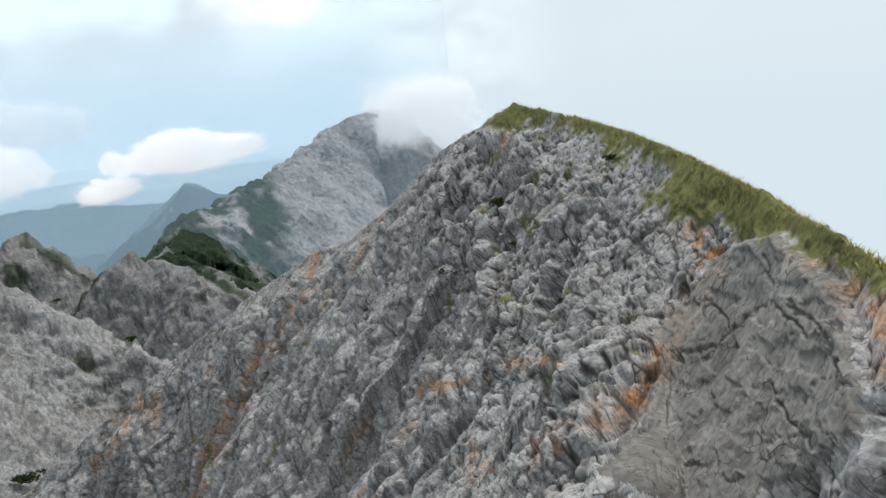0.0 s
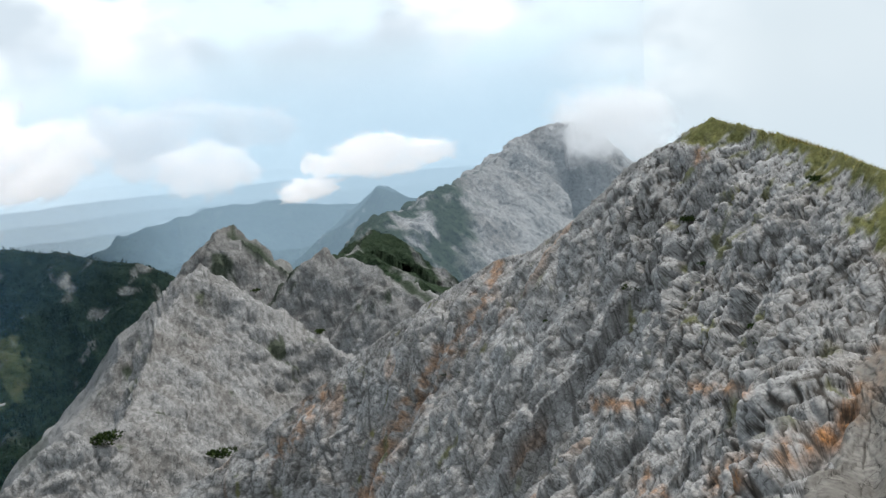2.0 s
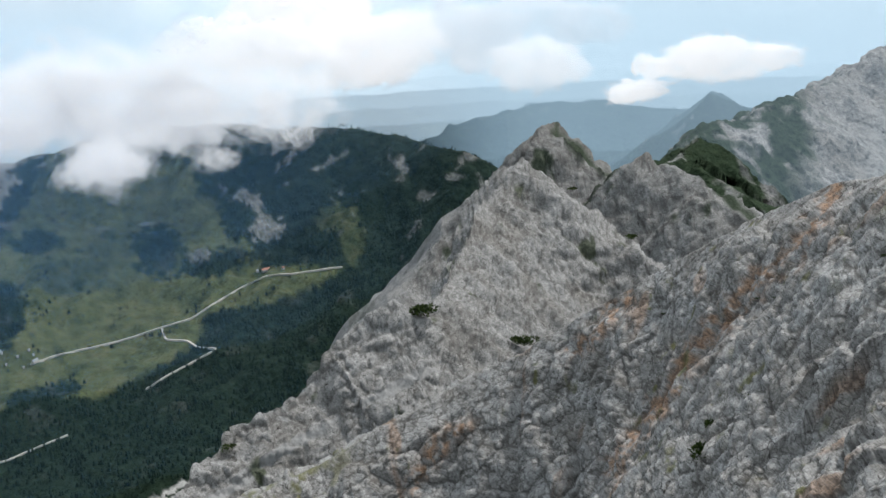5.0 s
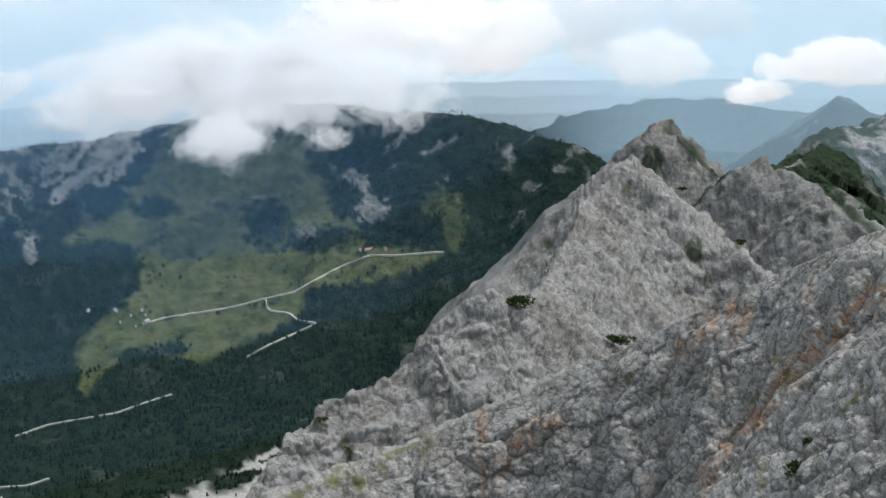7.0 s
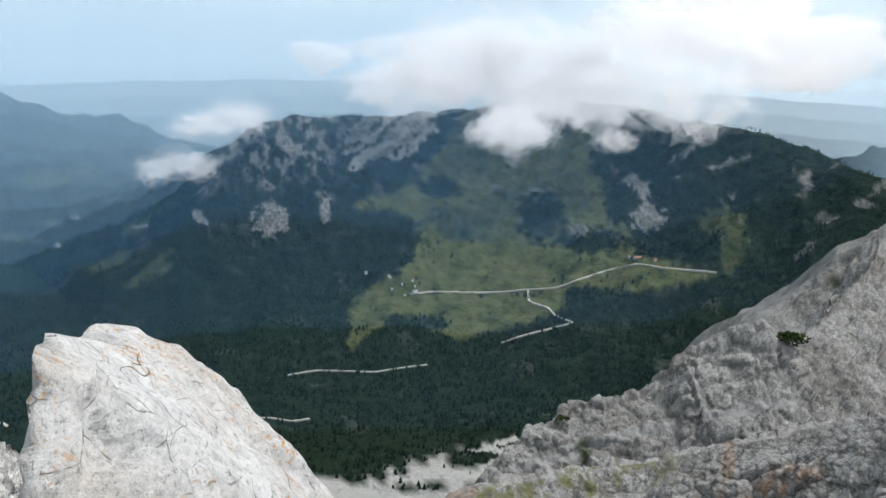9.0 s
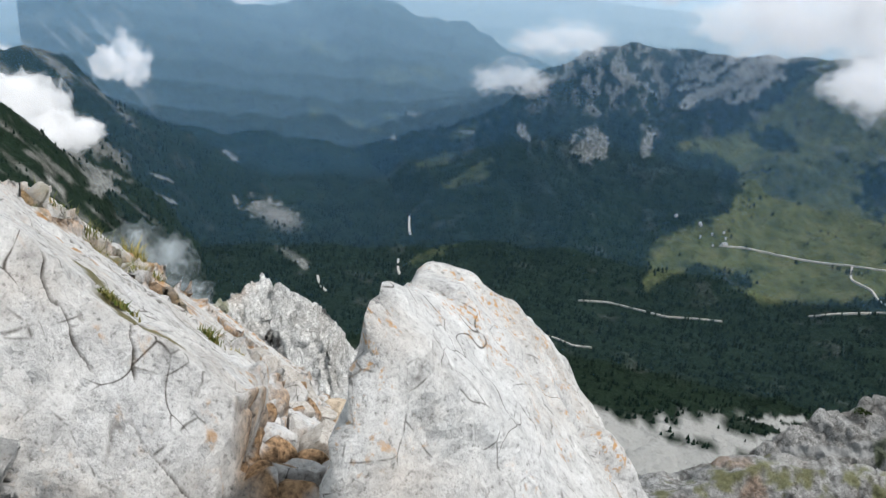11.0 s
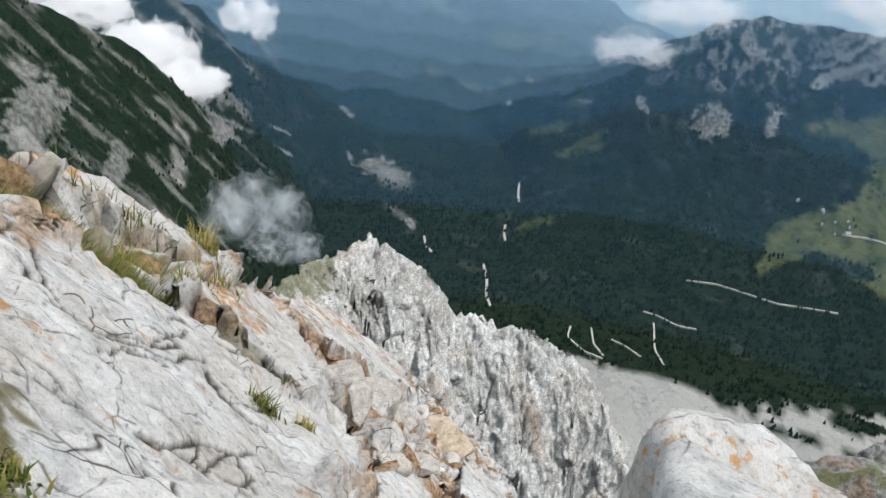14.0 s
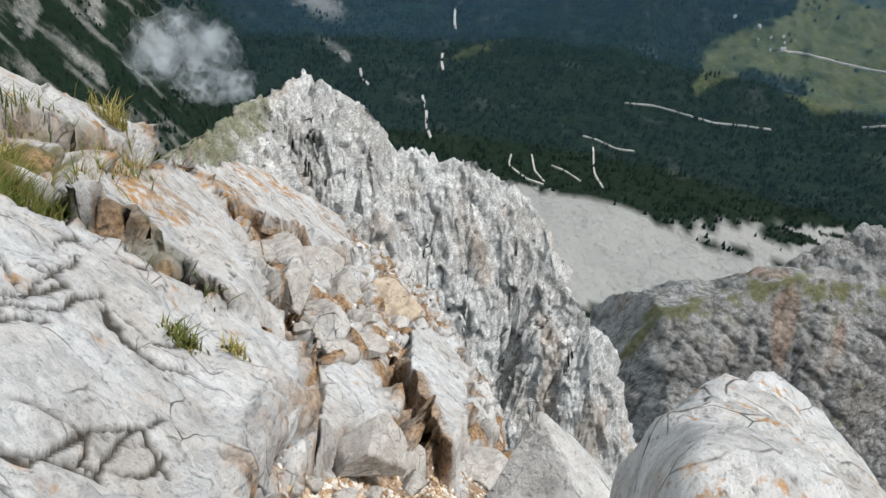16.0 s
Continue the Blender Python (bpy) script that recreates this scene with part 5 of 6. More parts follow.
CRACKS = [[(-1.35, -0.93), (-1.19, -0.85), (-1.11, -0.78), (-1.13, -0.74), (-1.19, -0.73), (-1.29, -0.71), (-1.63, -0.73)], [(-0.84, -0.72), (-0.85, -0.69), (-0.82, -0.63), (-0.85, -0.58), (-0.82, -0.53)],
          [(-1.09, -0.75), (-1.23, -0.70), (-1.34, -0.67), (-1.5, -0.66)], [(-0.89, -0.59), (-0.93, -0.54), (-0.93, -0.51), (-1.05, -0.51), (-1.17, -0.49)], [(-0.93, -0.54), (-0.96, -0.51), (-0.99, -0.47), (-1.07, -0.46)],
          [(-1.19, -0.88), (-1.1, -0.79), (-1.09, -0.73), (-1.16, -0.7), (-1.26, -0.66)], [(-0.74, -0.73), (-0.8, -0.68), (-0.81, -0.63), (-0.81, -0.56), (-0.72, -0.5)], [(-1.56, -0.76), (-1.77, -0.77), (-1.87, -0.84)],
          [(-1.45, -0.75), (-1.42, -0.69), (-1.34, -0.71)], [(-1.36, -0.59), (-1.34, -0.53), (-1.4, -0.48)], [(-0.89, -0.59), (-0.9, -0.56), (-1.03, -0.54), (-1.12, -0.5), (-1.03, -0.45)],
          [(-3.5, -0.88), (-3.6, -0.74), (-3.3, -0.66)], [(-4.2, -0.84), (-4.9, -0.6), (-4.6, -0.4)], [(-1.45, -0.62), (-1.42, -0.55), (-1.52, -0.51)]]


def outcrop_base(x, y):
    wx, wy = x + 0.035 * fbm(x / 0.22, y / 0.22, 3, 3), y + 0.03 * fbm(x / 0.22, y / 0.22, 3, 4)
    flat = -1.07 + 0.61 * (np.minimum(x, -0.45) + 1.1) - 0.92 * (y + 0.5) - 1.3 * np.maximum(x + 0.45, 0)
    lift = np.full_like(x, -0.15)
    lift = lift - 0.11 * smooth_step(-0.04, 0.03, inside(wx, wy, GRAVEL_BED))
    for poly, h in zip(SLABS, (0.0, 0.0, 0.03, -0.04, 0.0, -0.11)):
        lift = np.maximum(lift, -0.27 + (0.27 + h) * smooth_step(-0.02, 0.022, inside(wx, wy, poly)))
    for line, wide, deep in CLEFTS:
        lift = lift - deep * smooth_step(wide, wide * 0.4, near_path(wx, wy, line))
    crest = np.interp(x, [-8, -7, -6.3, -5.4, -3.8, -3.4, -2.8, -2, -1, 1], [0.6, 0.15, -0.3, -0.82, -0.97, -1.2, -1.34, -1.29, -1.34, -1.5])
    drop = np.interp(x, [-8, -6.5, -4, -3, -2.2, -1.9, -1.3, -0.6, 1], [0.9, 0.55, 0.62, 0.46, 0.44, 0.40, 0.45, 0.75, 1.0])
    z = flat + lift
    return z - 2.6 * np.maximum(crest - y, 0) - 1.6 * np.maximum(wy - drop, 0) - 2.0 * np.maximum(-6.9 - wx, 0)


def outcrop():
    n_az, rows = 700, 500
    A, RR = np.meshgrid(np.radians(np.linspace(56, 164, n_az)), np.geomspace(0.42, 9.3, rows))
    x, y = 0.25 - RR * np.sin(A), -0.16 + RR * np.cos(A)
    z = outcrop_base(x, y)
    nx, ny, nz = -0.41, 0.62, 0.67
    x0, y0 = x, y
    p = (x, y, z)
    wob = fbm3(p, 0.3, 2, 4)
    q = (x + 0.03 * wob, y - 0.03 * wob, z + 0.03 * wob)
    bed = smooth_step(-0.05, 0.05, inside(x, y, GRAVEL_BED))
    top = np.zeros_like(x)
    for poly in SLABS:
        top = np.maximum(top, smooth_step(-0.01, 0.03, inside(x, y, poly)))
    loose = (1 - top) * (1 - bed)
    gap, lev, tilt = blocks3(q, (0.42, 0.34, 0.34), 3)
    gap2, lev2, tilt2 = blocks3(q, (0.16, 0.14, 0.14), 8)
    h = top * pillow(gap, 0.12) * (0.016 * (lev - 0.5) + 0.020 * tilt) + top * 0.006 * pillow(gap2, 0.3) * (lev2 + tilt2)
    h += loose * (pillow(gap, 0.25) * (0.03 + 0.08 * lev + 0.05 * tilt) + pillow(gap2, 0.3) * (0.02 + 0.06 * lev2 + 0.05 * tilt2) - 0.06)
    h += 0.009 * fbm3(p, 0.3, 4, 31) + 0.0025 * fbm3(p, 0.03, 2, 33)
    wx, wy = x + 0.009 * fbm(x / 0.08, y / 0.08, 3, 23), y + 0.009 * fbm(x / 0.08, y / 0.08, 3, 24)
    crack = np.zeros_like(x)
    for line in CRACKS:
        crack = np.maximum(crack, smooth_step(0.0055, 0.002, near_path(wx, wy, line) * (1 + 0.5 * fbm(x / 0.06, y / 0.06, 2, 9))))
    c1, c2, cid = cells((x + 0.022 * fbm(x / 0.10, y / 0.10, 4, 7)) / 0.34, (y + 0.018 * fbm(x / 0.10, y / 0.10, 4, 8)) / 0.17, 9)
    joint = smooth_step(0.030, 0.008, c2 - c1) * smooth_step(0.02, 0.2, fbm(x / 0.30, y / 0.30, 4, 61))
    crack = np.maximum(crack, top * joint)
    # Gaps in the rubble are coloured dark to paint the shadows between stones.
    crack = np.maximum(crack, loose * 0.8 * smooth_step(0.13, 0.03, gap2))
    h -= (0.03 - 0.022 * top) * crack
    h = h * smooth_step(0.2, 0.8, np.hypot(x - 0.3, y + 0.1))
    x, y, z = x + nx * h, y + ny * h, z + nz * h
    soil = loose * smooth_step(0.0, 0.3, fbm(x / 0.2, y / 0.2, 4, 12) + 0.12 - 1.2 * (lev2 - 0.5))
    for line, wide, deep in CLEFTS:
        soil = np.maximum(soil, smooth_step(wide * 1.3, wide * 0.6, near_path(wx, wy, line)))
    apart = smooth_step(-0.03, -0.07, np.max([inside(x0, y0, poly) for poly in SLABS], 0))
    soil = np.maximum(soil, 0.9 * bed * apart)
    soil = np.maximum(soil, 0.85 * smooth_step(0.09, 0.04, near_path(wx, wy, [(-2.75, 0.06), (-2.35, 0.06), (-2.12, 0.10)])))
    stain = [([(-2.5, -0.86), (-2.75, -0.80), (-2.6, -0.72)], 0.10), ([(-3.55, -0.80), (-3.9, -0.72), (-3.7, -0.64)], 0.07), ([(-5.8, -0.40), (-5.2, -0.30)], 0.12), ([(-1.35, -0.98), (-1.6, -1.02), (-1.85, -1.17)], 0.09), ([(-3.2, -1.0), (-2.9, -0.96)], 0.08)]
    for line, wide in stain:
        soil = np.maximum(soil, 0.75 * np.exp(-(near_path(x, y, line) / wide) ** 2) * smooth_step(0.0, 0.35, fbm(x / 0.09, y / 0.09, 4, 15) + 0.1))
    moss = 0.9 * np.exp(-(near_path(x, y, [(-1.75, -1.12), (-1.99, -1.09), (-2.33, -1.03), (-2.77, -1.0)]) / 0.11) ** 2) * smooth_step(-0.4, 0.2, fbm(x / 0.1, y / 0.1, 3, 5))
    moss = np.maximum(moss, 0.8 * np.exp(-(near_path(x, y, [(-2.05, -0.74), (-2.12, -0.68)]) / 0.05) ** 2))
    moss = np.maximum(moss, 0.9 * np.exp(-(near_path(x, y, [(-1.58, -1.2), (-1.81, -1.2), (-1.87, -1.15)]) / 0.07) ** 2) * smooth_step(-0.3, 0.2, fbm(x / 0.1, y / 0.1, 3, 6)))
    dark = [[(-0.66, -0.67), (-0.56, -0.61), (-0.51, -0.55), (-0.51, -0.51)], [(-0.68, -0.7), (-0.7, -0.67)]]
    for line in dark:
        moss = np.maximum(moss, 0.95 * smooth_step(0.035, 0.012, near_path(wx, wy, line) + 0.02 * fbm(x / 0.05, y / 0.05, 3, 71)))
    spots = [(-1.28, -0.94, 0.06), (-0.95, -0.80, 0.05), (-2.54, -0.86, 0.14), (-2.91, -0.98, 0.16), (-4.44, -0.77, 0.22), (-6.34, -0.49, 0.3), (-3.54, -1.5, 0.3), (-2.3, -1.33, 0.2), (-3.45, -0.73, 0.2), (-5.2, -0.64, 0.25), (-2.42, -0.83, 0.12), (-1.75, -1.05, 0.08), (-1.45, -1.05, 0.10)]
    lichen = np.zeros_like(x)
    for sx, sy, wide in spots:
        lichen = np.maximum(lichen, np.exp(-((x - sx) ** 2 + ((y - sy) * 1.6) ** 2) / wide ** 2))
    lichen = np.maximum(0.9 * smooth_step(0.15, 0.45, lichen + 0.55 * fbm(x / 0.07, y / 0.07, 4, 72) - 0.15), 0.7 * smooth_step(0.75, 0.95, fbm(x / 0.12, y / 0.12, 4, 73)))
    ob = split_sheet("limestone_outcrop", x, y, z, MAT_SLAB, [("rust", soil), ("cover", moss), ("crack", crack), ("lichen", lichen)],
                     [("rubble", "broken stones and orange soil", soil > -1)] + [("slab", "smooth white limestone slab", inside(x0, y0, poly) > 0) for poly in SLABS])
    return tagged(ob, "cracked white limestone slabs with orange soil in the clefts", "rock")


outcrop()


# broken faces of the boulder: the way each one looks and its distance from the middle
BOULDER_FACES = [(-0.283, -0.954, 0.103, 0.25), (-0.512, -0.684, 0.52, 0.434), (-0.526, 0.132, 0.84, 0.484), (-0.354, 0.478, 0.804, 0.45), (0.007, 0.846, 0.532, 0.301),
                 (-0.55, -0.831, 0.081, 0.30), (-0.776, -0.352, 0.523, 0.482), (-0.612, 0.223, 0.759, 0.524), (-0.008, 0.791, 0.612, 0.301),
                 (-0.291, 0.493, 0.820, 0.408), (-0.144, 0.740, 0.657, 0.364), (-0.282, 0.439, 0.853, 0.459), (-0.188, 0.666, 0.721, 0.368), (-0.128, 0.750, 0.648, 0.355)]


def boulder():
    pts = [(-0.75, 0.12, -0.68), (-0.79, 0.10, -0.71), (-1.03, 0.40, -0.90), (-0.93, 0.43, -0.86), (-0.94, 0.53, -1.02), (0.053, -0.134, -0.319), (0.077, -0.151, -0.37), (0.173, -0.17, -0.534),
           (-0.587, 0.265, -0.715), (-0.356, 0.271, -0.72), (-0.269, 0.35, -0.83), (-0.057, 0.44, -0.90),
           (-0.86, 0.0, -1.7), (-1.15, 0.40, -1.7), (-0.95, 0.95, -1.7), (-0.1, 0.95, -1.7), (0.35, 0.5, -1.6)]
    bm = bmesh.new()
    for q in pts:
        bm.verts.new(q)
    bmesh.ops.convex_hull(bm, input=bm.verts)
    bm.normal_update()
    mid = Vector((-0.5, 0.22, -1.1))
    planes = [(np.array(f.normal), 1.06 * f.normal.dot(f.verts[0].co - mid)) for f in bm.faces]
    planes += [(np.array(f[:3]), f[3]) for f in BOULDER_FACES]
    bm.free()
    bm = bmesh.new()
    bmesh.ops.create_icosphere(bm, subdivisions=6, radius=1.0)
    way = np.array([v.co[:] for v in bm.verts])
    worn = sum(np.maximum(way @ n / d, 0) ** 150 for n, d in planes) ** (-1 / 150)
    co = way * worn[:, None] + np.array(mid)
    p = (co[:, 0], co[:, 1], co[:, 2])
    gap, lev, tilt = blocks3(p, (0.2, 0.2, 0.2), 5)
    h = 0.014 * fbm3(p, 0.18, 4, 3) + pillow(gap, 0.35) * (0.035 * (lev - 0.5) + 0.06 * tilt) + 0.006 * fbm3(p, 0.035, 3, 9)
    for v, c in zip(bm.verts, co + way * h[:, None]):
        v.co = c
    me = bpy.data.meshes.new("boulder")
    bm.to_mesh(me)
    bm.free()
    me.polygons.foreach_set("use_smooth", [True] * len(me.polygons))
    me.materials.append(MAT_BOULDER)
    return tagged(new("boulder", me), "white limestone boulder spotted with orange lichen", "boulder")


boulder()


def stone(label, seed, at, size, turn=0.0, lean=0.0, mat=None):
    big = max(size) > 0.09
    ob = new("stone", rock_mesh("stone", seed, size, 11, 5 if big else 4 if max(size) > 0.035 else 3, 0.035, mat or MAT_STONE))
    ob.matrix_world = pose(*at, lean, lean * 0.6, turn)
    return tagged(ob, label, "stone", "loose stones on the outcrop")


def on_outcrop(x, y, up=0.0):
    return (x, y, float(outcrop_base(np.array([x]), np.array([y]))[0]) + up)


def on_plane(x, y, off):
    return (x, y, -1.07 + 0.61 * (x + 1.1) - 0.92 * (y + 0.5) + off)


# x, y, height over the slabs' plane, half width, half height
CLEFT_STONES = [(-2.98, -0.58, -0.08, 0.032, 0.041), (-3.42, -0.49, -0.08, 0.115, 0.083), (-3.85, -0.36, -0.08, 0.095, 0.089), (-2.56, -0.47, -0.08, 0.043, 0.067), (-2.74, -0.41, -0.08, 0.081, 0.068),
                (-3.51, -0.23, -0.08, 0.094, 0.077), (-2.80, -0.28, -0.08, 0.062, 0.076), (-2.39, -0.35, -0.08, 0.027, 0.028), (-2.43, -0.31, -0.08, 0.023, 0.025), (-2.70, -0.13, -0.08, 0.062, 0.057),
                (-2.46, -0.22, -0.08, 0.052, 0.036), (-2.57, -0.38, -0.08, 0.016, 0.02)]
SMALL_STONES = [(-4.60, -0.11, -0.08, 0.051, 0.036), (-3.41, -0.08, -0.08, 0.033, 0.027), (-2.90, -0.19, -0.08, 0.023, 0.023), (-2.84, -0.53, -0.08, 0.022, 0.022), (-2.17, -0.68, -0.08, 0.023, 0.015),
                (-2.15, -0.65, -0.08, 0.016, 0.011), (-2.58, -0.34, -0.08, 0.02, 0.016), (-2.62, -0.25, -0.08, 0.021, 0.019), (-3.12, -0.06, -0.08, 0.031, 0.023), (-3.44, -0.13, -0.08, 0.022, 0.019), (-3.57, -0.17, -0.08, 0.02, 0.02)]
BED_STONES = [(-2.00, -0.01, -0.22, 0.055, 0.048), (-1.90, 0.01, -0.22, 0.039, 0.028), (-1.48, -0.34, -0.22, 0.031, 0.018), (-1.54, -0.27, -0.22, 0.022, 0.012), (-1.56, -0.20, -0.22, 0.029, 0.013),
              (-2.40, 0.33, -0.22, 0.091, 0.037), (-1.39, -0.37, -0.22, 0.015, 0.01), (-1.44, -0.31, -0.22, 0.018, 0.01), (-1.65, -0.13, -0.22, 0.021, 0.012), (-2.44, 0.47, -0.22, 0.053, 0.033)]
for k, (sx, sy, off, w, h) in enumerate(CLEFT_STONES):
    stone("angular broken limestone block wedged in a cleft", 20 + k, on_plane(sx, sy, off + 0.3 * h), (1.5 * w, 1.5 * w, 1.5 * h), 37 * k, 9 * (k % 5) - 12)
for k, (sx, sy, off, w, h) in enumerate(SMALL_STONES):
    stone("small grey limestone fragment lying in a cleft", 50 + k, on_plane(sx, sy, off + 0.2 * h), (1.5 * w, 1.5 * w, 1.5 * h), 53 * k, 11 * (k % 4))
for k, (sx, sy, off, w, h) in enumerate(BED_STONES):
    stone("pale limestone fragment lying on orange gravel", 70 + k, on_plane(sx, sy, off + 0.2 * h), (1.5 * w, 1.5 * w, 1.5 * h), 61 * k, 7 * (k % 5))
stone("blocky limestone with a tan stained underside jutting out", 91, on_plane(-4.16, 0.05, -0.04), (0.26, 0.27, 0.18), 15, 8, MAT_TAN)
stone("white limestone block beside orange gravel", 92, on_plane(-1.77, -0.16, -0.16), (0.13, 0.13, 0.13), 50, 12)
stone("rounded pale stone lying on the slab edge", 93, on_plane(-2.26, -0.92, -0.03), (0.10, 0.11, 0.075), 30, 10)
stone("rubbly white limestone block standing beside gravel", 94, (-1.64, 0.37, -1.99), (0.25, 0.27, 0.27), 20, 10, MAT_SLAB)


def gravel():
    """Loose chips of rock in the hollows."""
    rnd = random.Random(4)
    ico = bmesh.new()
    bmesh.ops.create_icosphere(ico, subdivisions=1, radius=1)
    base = np.array([v.co[:] for v in ico.verts])
    tri = np.array([[v.index for v in f.verts] for f in ico.faces])
    ico.free()
    spots = [((-1.45, -0.30), 0.13, 1500), ((-1.65, -0.17), 0.13, 1300), ((-1.95, 0.12), 0.16, 900), ((-2.3, 0.35), 0.2, 500), ((-2.75, -0.3), 0.3, 600), ((-3.5, -0.15), 0.45, 450), ((-2.05, -0.68), 0.08, 250), ((-1.3, -0.2), 0.14, 300)]
    gen = np.random.RandomState(4)
    at, size = [], []
    for (cx, cy), spread_r, n in spots:
        at.append(gen.normal((cx, cy), spread_r * 0.6, (n, 2)))
        size.append(gen.choice((0.003, 0.004, 0.005, 0.007, 0.010), n) * (1.5 if spread_r > 0.3 else 1))
    at, size = np.concatenate(at), np.concatenate(size)
    clear = np.max([inside(at[:, 0], at[:, 1], poly) for poly in SLABS], 0) < -0.025
    at, size = at[clear], size[clear]
    n = len(at)
    v = base[None] * gen.uniform(0.6, 1.3, (n, 1, 3)) + gen.uniform(-0.25, 0.25, (n, len(base), 3))
    q = gen.normal(size=(n, 3, 3))
    turn = np.linalg.qr(q)[0]
    centre = np.concatenate([at, (outcrop_base(at[:, 0], at[:, 1]) + size * 0.5)[:, None]], 1)
    vs = [np.einsum("nij,nkj->nki", turn, v).reshape(-1, 3) * np.repeat(size, len(base))[:, None] + np.repeat(centre, len(base), 0)]
    fs = [(tri[None] + len(base) * np.arange(n)[:, None, None]).reshape(-1, 3)]
    me = bpy.data.meshes.new("gravel")
    me.from_pydata(np.concatenate(vs), [], np.concatenate(fs).tolist())
    m, N, L = material("orange_gravel")
    geo = N("ShaderNodeNewGeometry")
    col = ramp_node(N, L, geo.outputs["Random Per Island"], [(0.0, (0.25, 0.15, 0.08)), (0.4, (0.45, 0.33, 0.21)), (0.7, (0.55, 0.50, 0.44)), (1.0, (0.62, 0.60, 0.57))])
    bs, out = N("ShaderNodeBsdfPrincipled"), N("ShaderNodeOutputMaterial")
    bs.inputs["Roughness"].default_value = 0.9
    L(col, bs.inputs["Base Color"])
    L(bs.outputs[0], out.inputs[0])
    me.materials.append(m)
    return tagged(new("gravel", me), "loose orange-brown limestone gravel between the slabs", "gravel", kind="stuff")


gravel()


# ---- plants and small things on the mountains ----
def plain(name, col, col2=None, rough=0.9, scale=3.0):
    m, N, L = material(name)
    tc, geo = N("ShaderNodeTexCoord"), N("ShaderNodeNewGeometry")
    nz = noise_node(N, L, tc.outputs["Object"], scale, 5, 0.6)
    c = mix_node(N, L, geo.outputs["Random Per Island"], col, col2 or tuple(1.5 * v for v in col))
    c = mix_node(N, L, 0.6, c, ramp_node(N, L, nz, [(0.3, (0.6, 0.6, 0.6)), (0.7, (1.2, 1.2, 1.2))]), "MULTIPLY")
    bs, out = N("ShaderNodeBsdfPrincipled"), N("ShaderNodeOutputMaterial")
    bs.inputs["Roughness"].default_value, bs.inputs["Specular IOR Level"].default_value = rough, 0.04
    L(c, bs.inputs["Base Color"])
    L(bs.outputs[0], out.inputs[0])
    return m


MAT_PINE = plain("dwarf_pine", (0.018, 0.032, 0.012), (0.05, 0.07, 0.02))
# Tree colour darkened to stand in for the cloud shadow on the forest.
MAT_FOREST = plain("cloud_shaded_conifers", (0.005, 0.012, 0.0085), (0.010, 0.019, 0.012), scale=0.02)
MAT_GRASS = plain("dry_grass", (0.13, 0.125, 0.03), (0.40, 0.32, 0.12))
MAT_TUFT = plain("alpine_grass", (0.05, 0.085, 0.015), (0.20, 0.17, 0.06))
MAT_ROAD = plain("gravel_road", (0.34, 0.32, 0.28), (0.40, 0.38, 0.34), scale=0.1)
MAT_WALL = plain("pale_wall", (0.30, 0.28, 0.25))
MAT_ROOF = plain("light_roof", (0.22, 0.22, 0.22))
MAT_ROOF_RED = plain("reddish_roof", (0.28, 0.14, 0.10))


def mesh_of(name, verts, faces, mat):
    me = bpy.data.meshes.new(name)
    me.from_pydata([tuple(v) for v in verts], [], faces)
    me.materials.append(mat)
    return me


def clump_mesh(seed, n=420):
    """A low bush of unit half width: many small sprays of needles over a few stems."""
    rnd = random.Random(seed)
    vs, fs = [], []
    lobes_at = [(rnd.uniform(-0.6, 0.6), rnd.uniform(-0.6, 0.6), rnd.uniform(0.1, 0.45), rnd.uniform(0.3, 0.55)) for _ in range(7)]
    for _ in range(n):
        cx, cy, cz, cr = rnd.choice(lobes_at)
        d = Vector((rnd.gauss(0, 1), rnd.gauss(0, 1), abs(rnd.gauss(0, 0.9)))).normalized()
        c = Vector((cx, cy, cz)) + d * cr * rnd.uniform(0.55, 1.0)
        side = d.cross(Vector((rnd.gauss(0, 1), rnd.gauss(0, 1), rnd.gauss(0, 1)))).normalized() * rnd.uniform(0.05, 0.11)
        tip = c + (d + Vector((0, 0, 0.5))).normalized() * rnd.uniform(0.12, 0.26)
        k = len(vs)
        vs += [c - side, c + side, tip + side * 0.3, tip - side * 0.3]
        fs.append((k, k + 1, k + 2, k + 3))
    for cx, cy, cz, cr in lobes_at:
        k = len(vs)
        vs += [Vector((-0.04, 0, -0.3)), Vector((0.04, 0, -0.3)), Vector((cx + 0.02, cy, cz)), Vector((cx - 0.02, cy, cz))]
        fs.append((k, k + 1, k + 2, k + 3))
    return mesh_of("dwarf_pine", vs, fs, MAT_PINE)


CLUMPS = [clump_mesh(s) for s in (1, 2, 3)]


def shrub(at, size, k):
    ob = new("dwarf_pine", CLUMPS[k % 3])
    ob.matrix_world = Matrix.Translation(at) @ Matrix.Rotation(k * 1.7, 4, "Z") @ Matrix.Diagonal((size, size, size * 0.7, 1))
    return tagged(ob, "dark green dwarf pine clump rooted in bare limestone", "shrub", "dwarf pines on the rocks")


def ridge_or_rib(x, y):
    return np.maximum(ridge_base(x, y), rib_base(x, y))


for k, (a, e, w, h, turn) in enumerate(SHRUBS):
    at = meet(ridge_or_rib, a, e, 8, 600)
    shrub(at + STAND + Vector((0, 0, 0.3)), math.radians(w) * math.hypot(at.x, at.y) * 0.9, k)
more = random.Random(12)
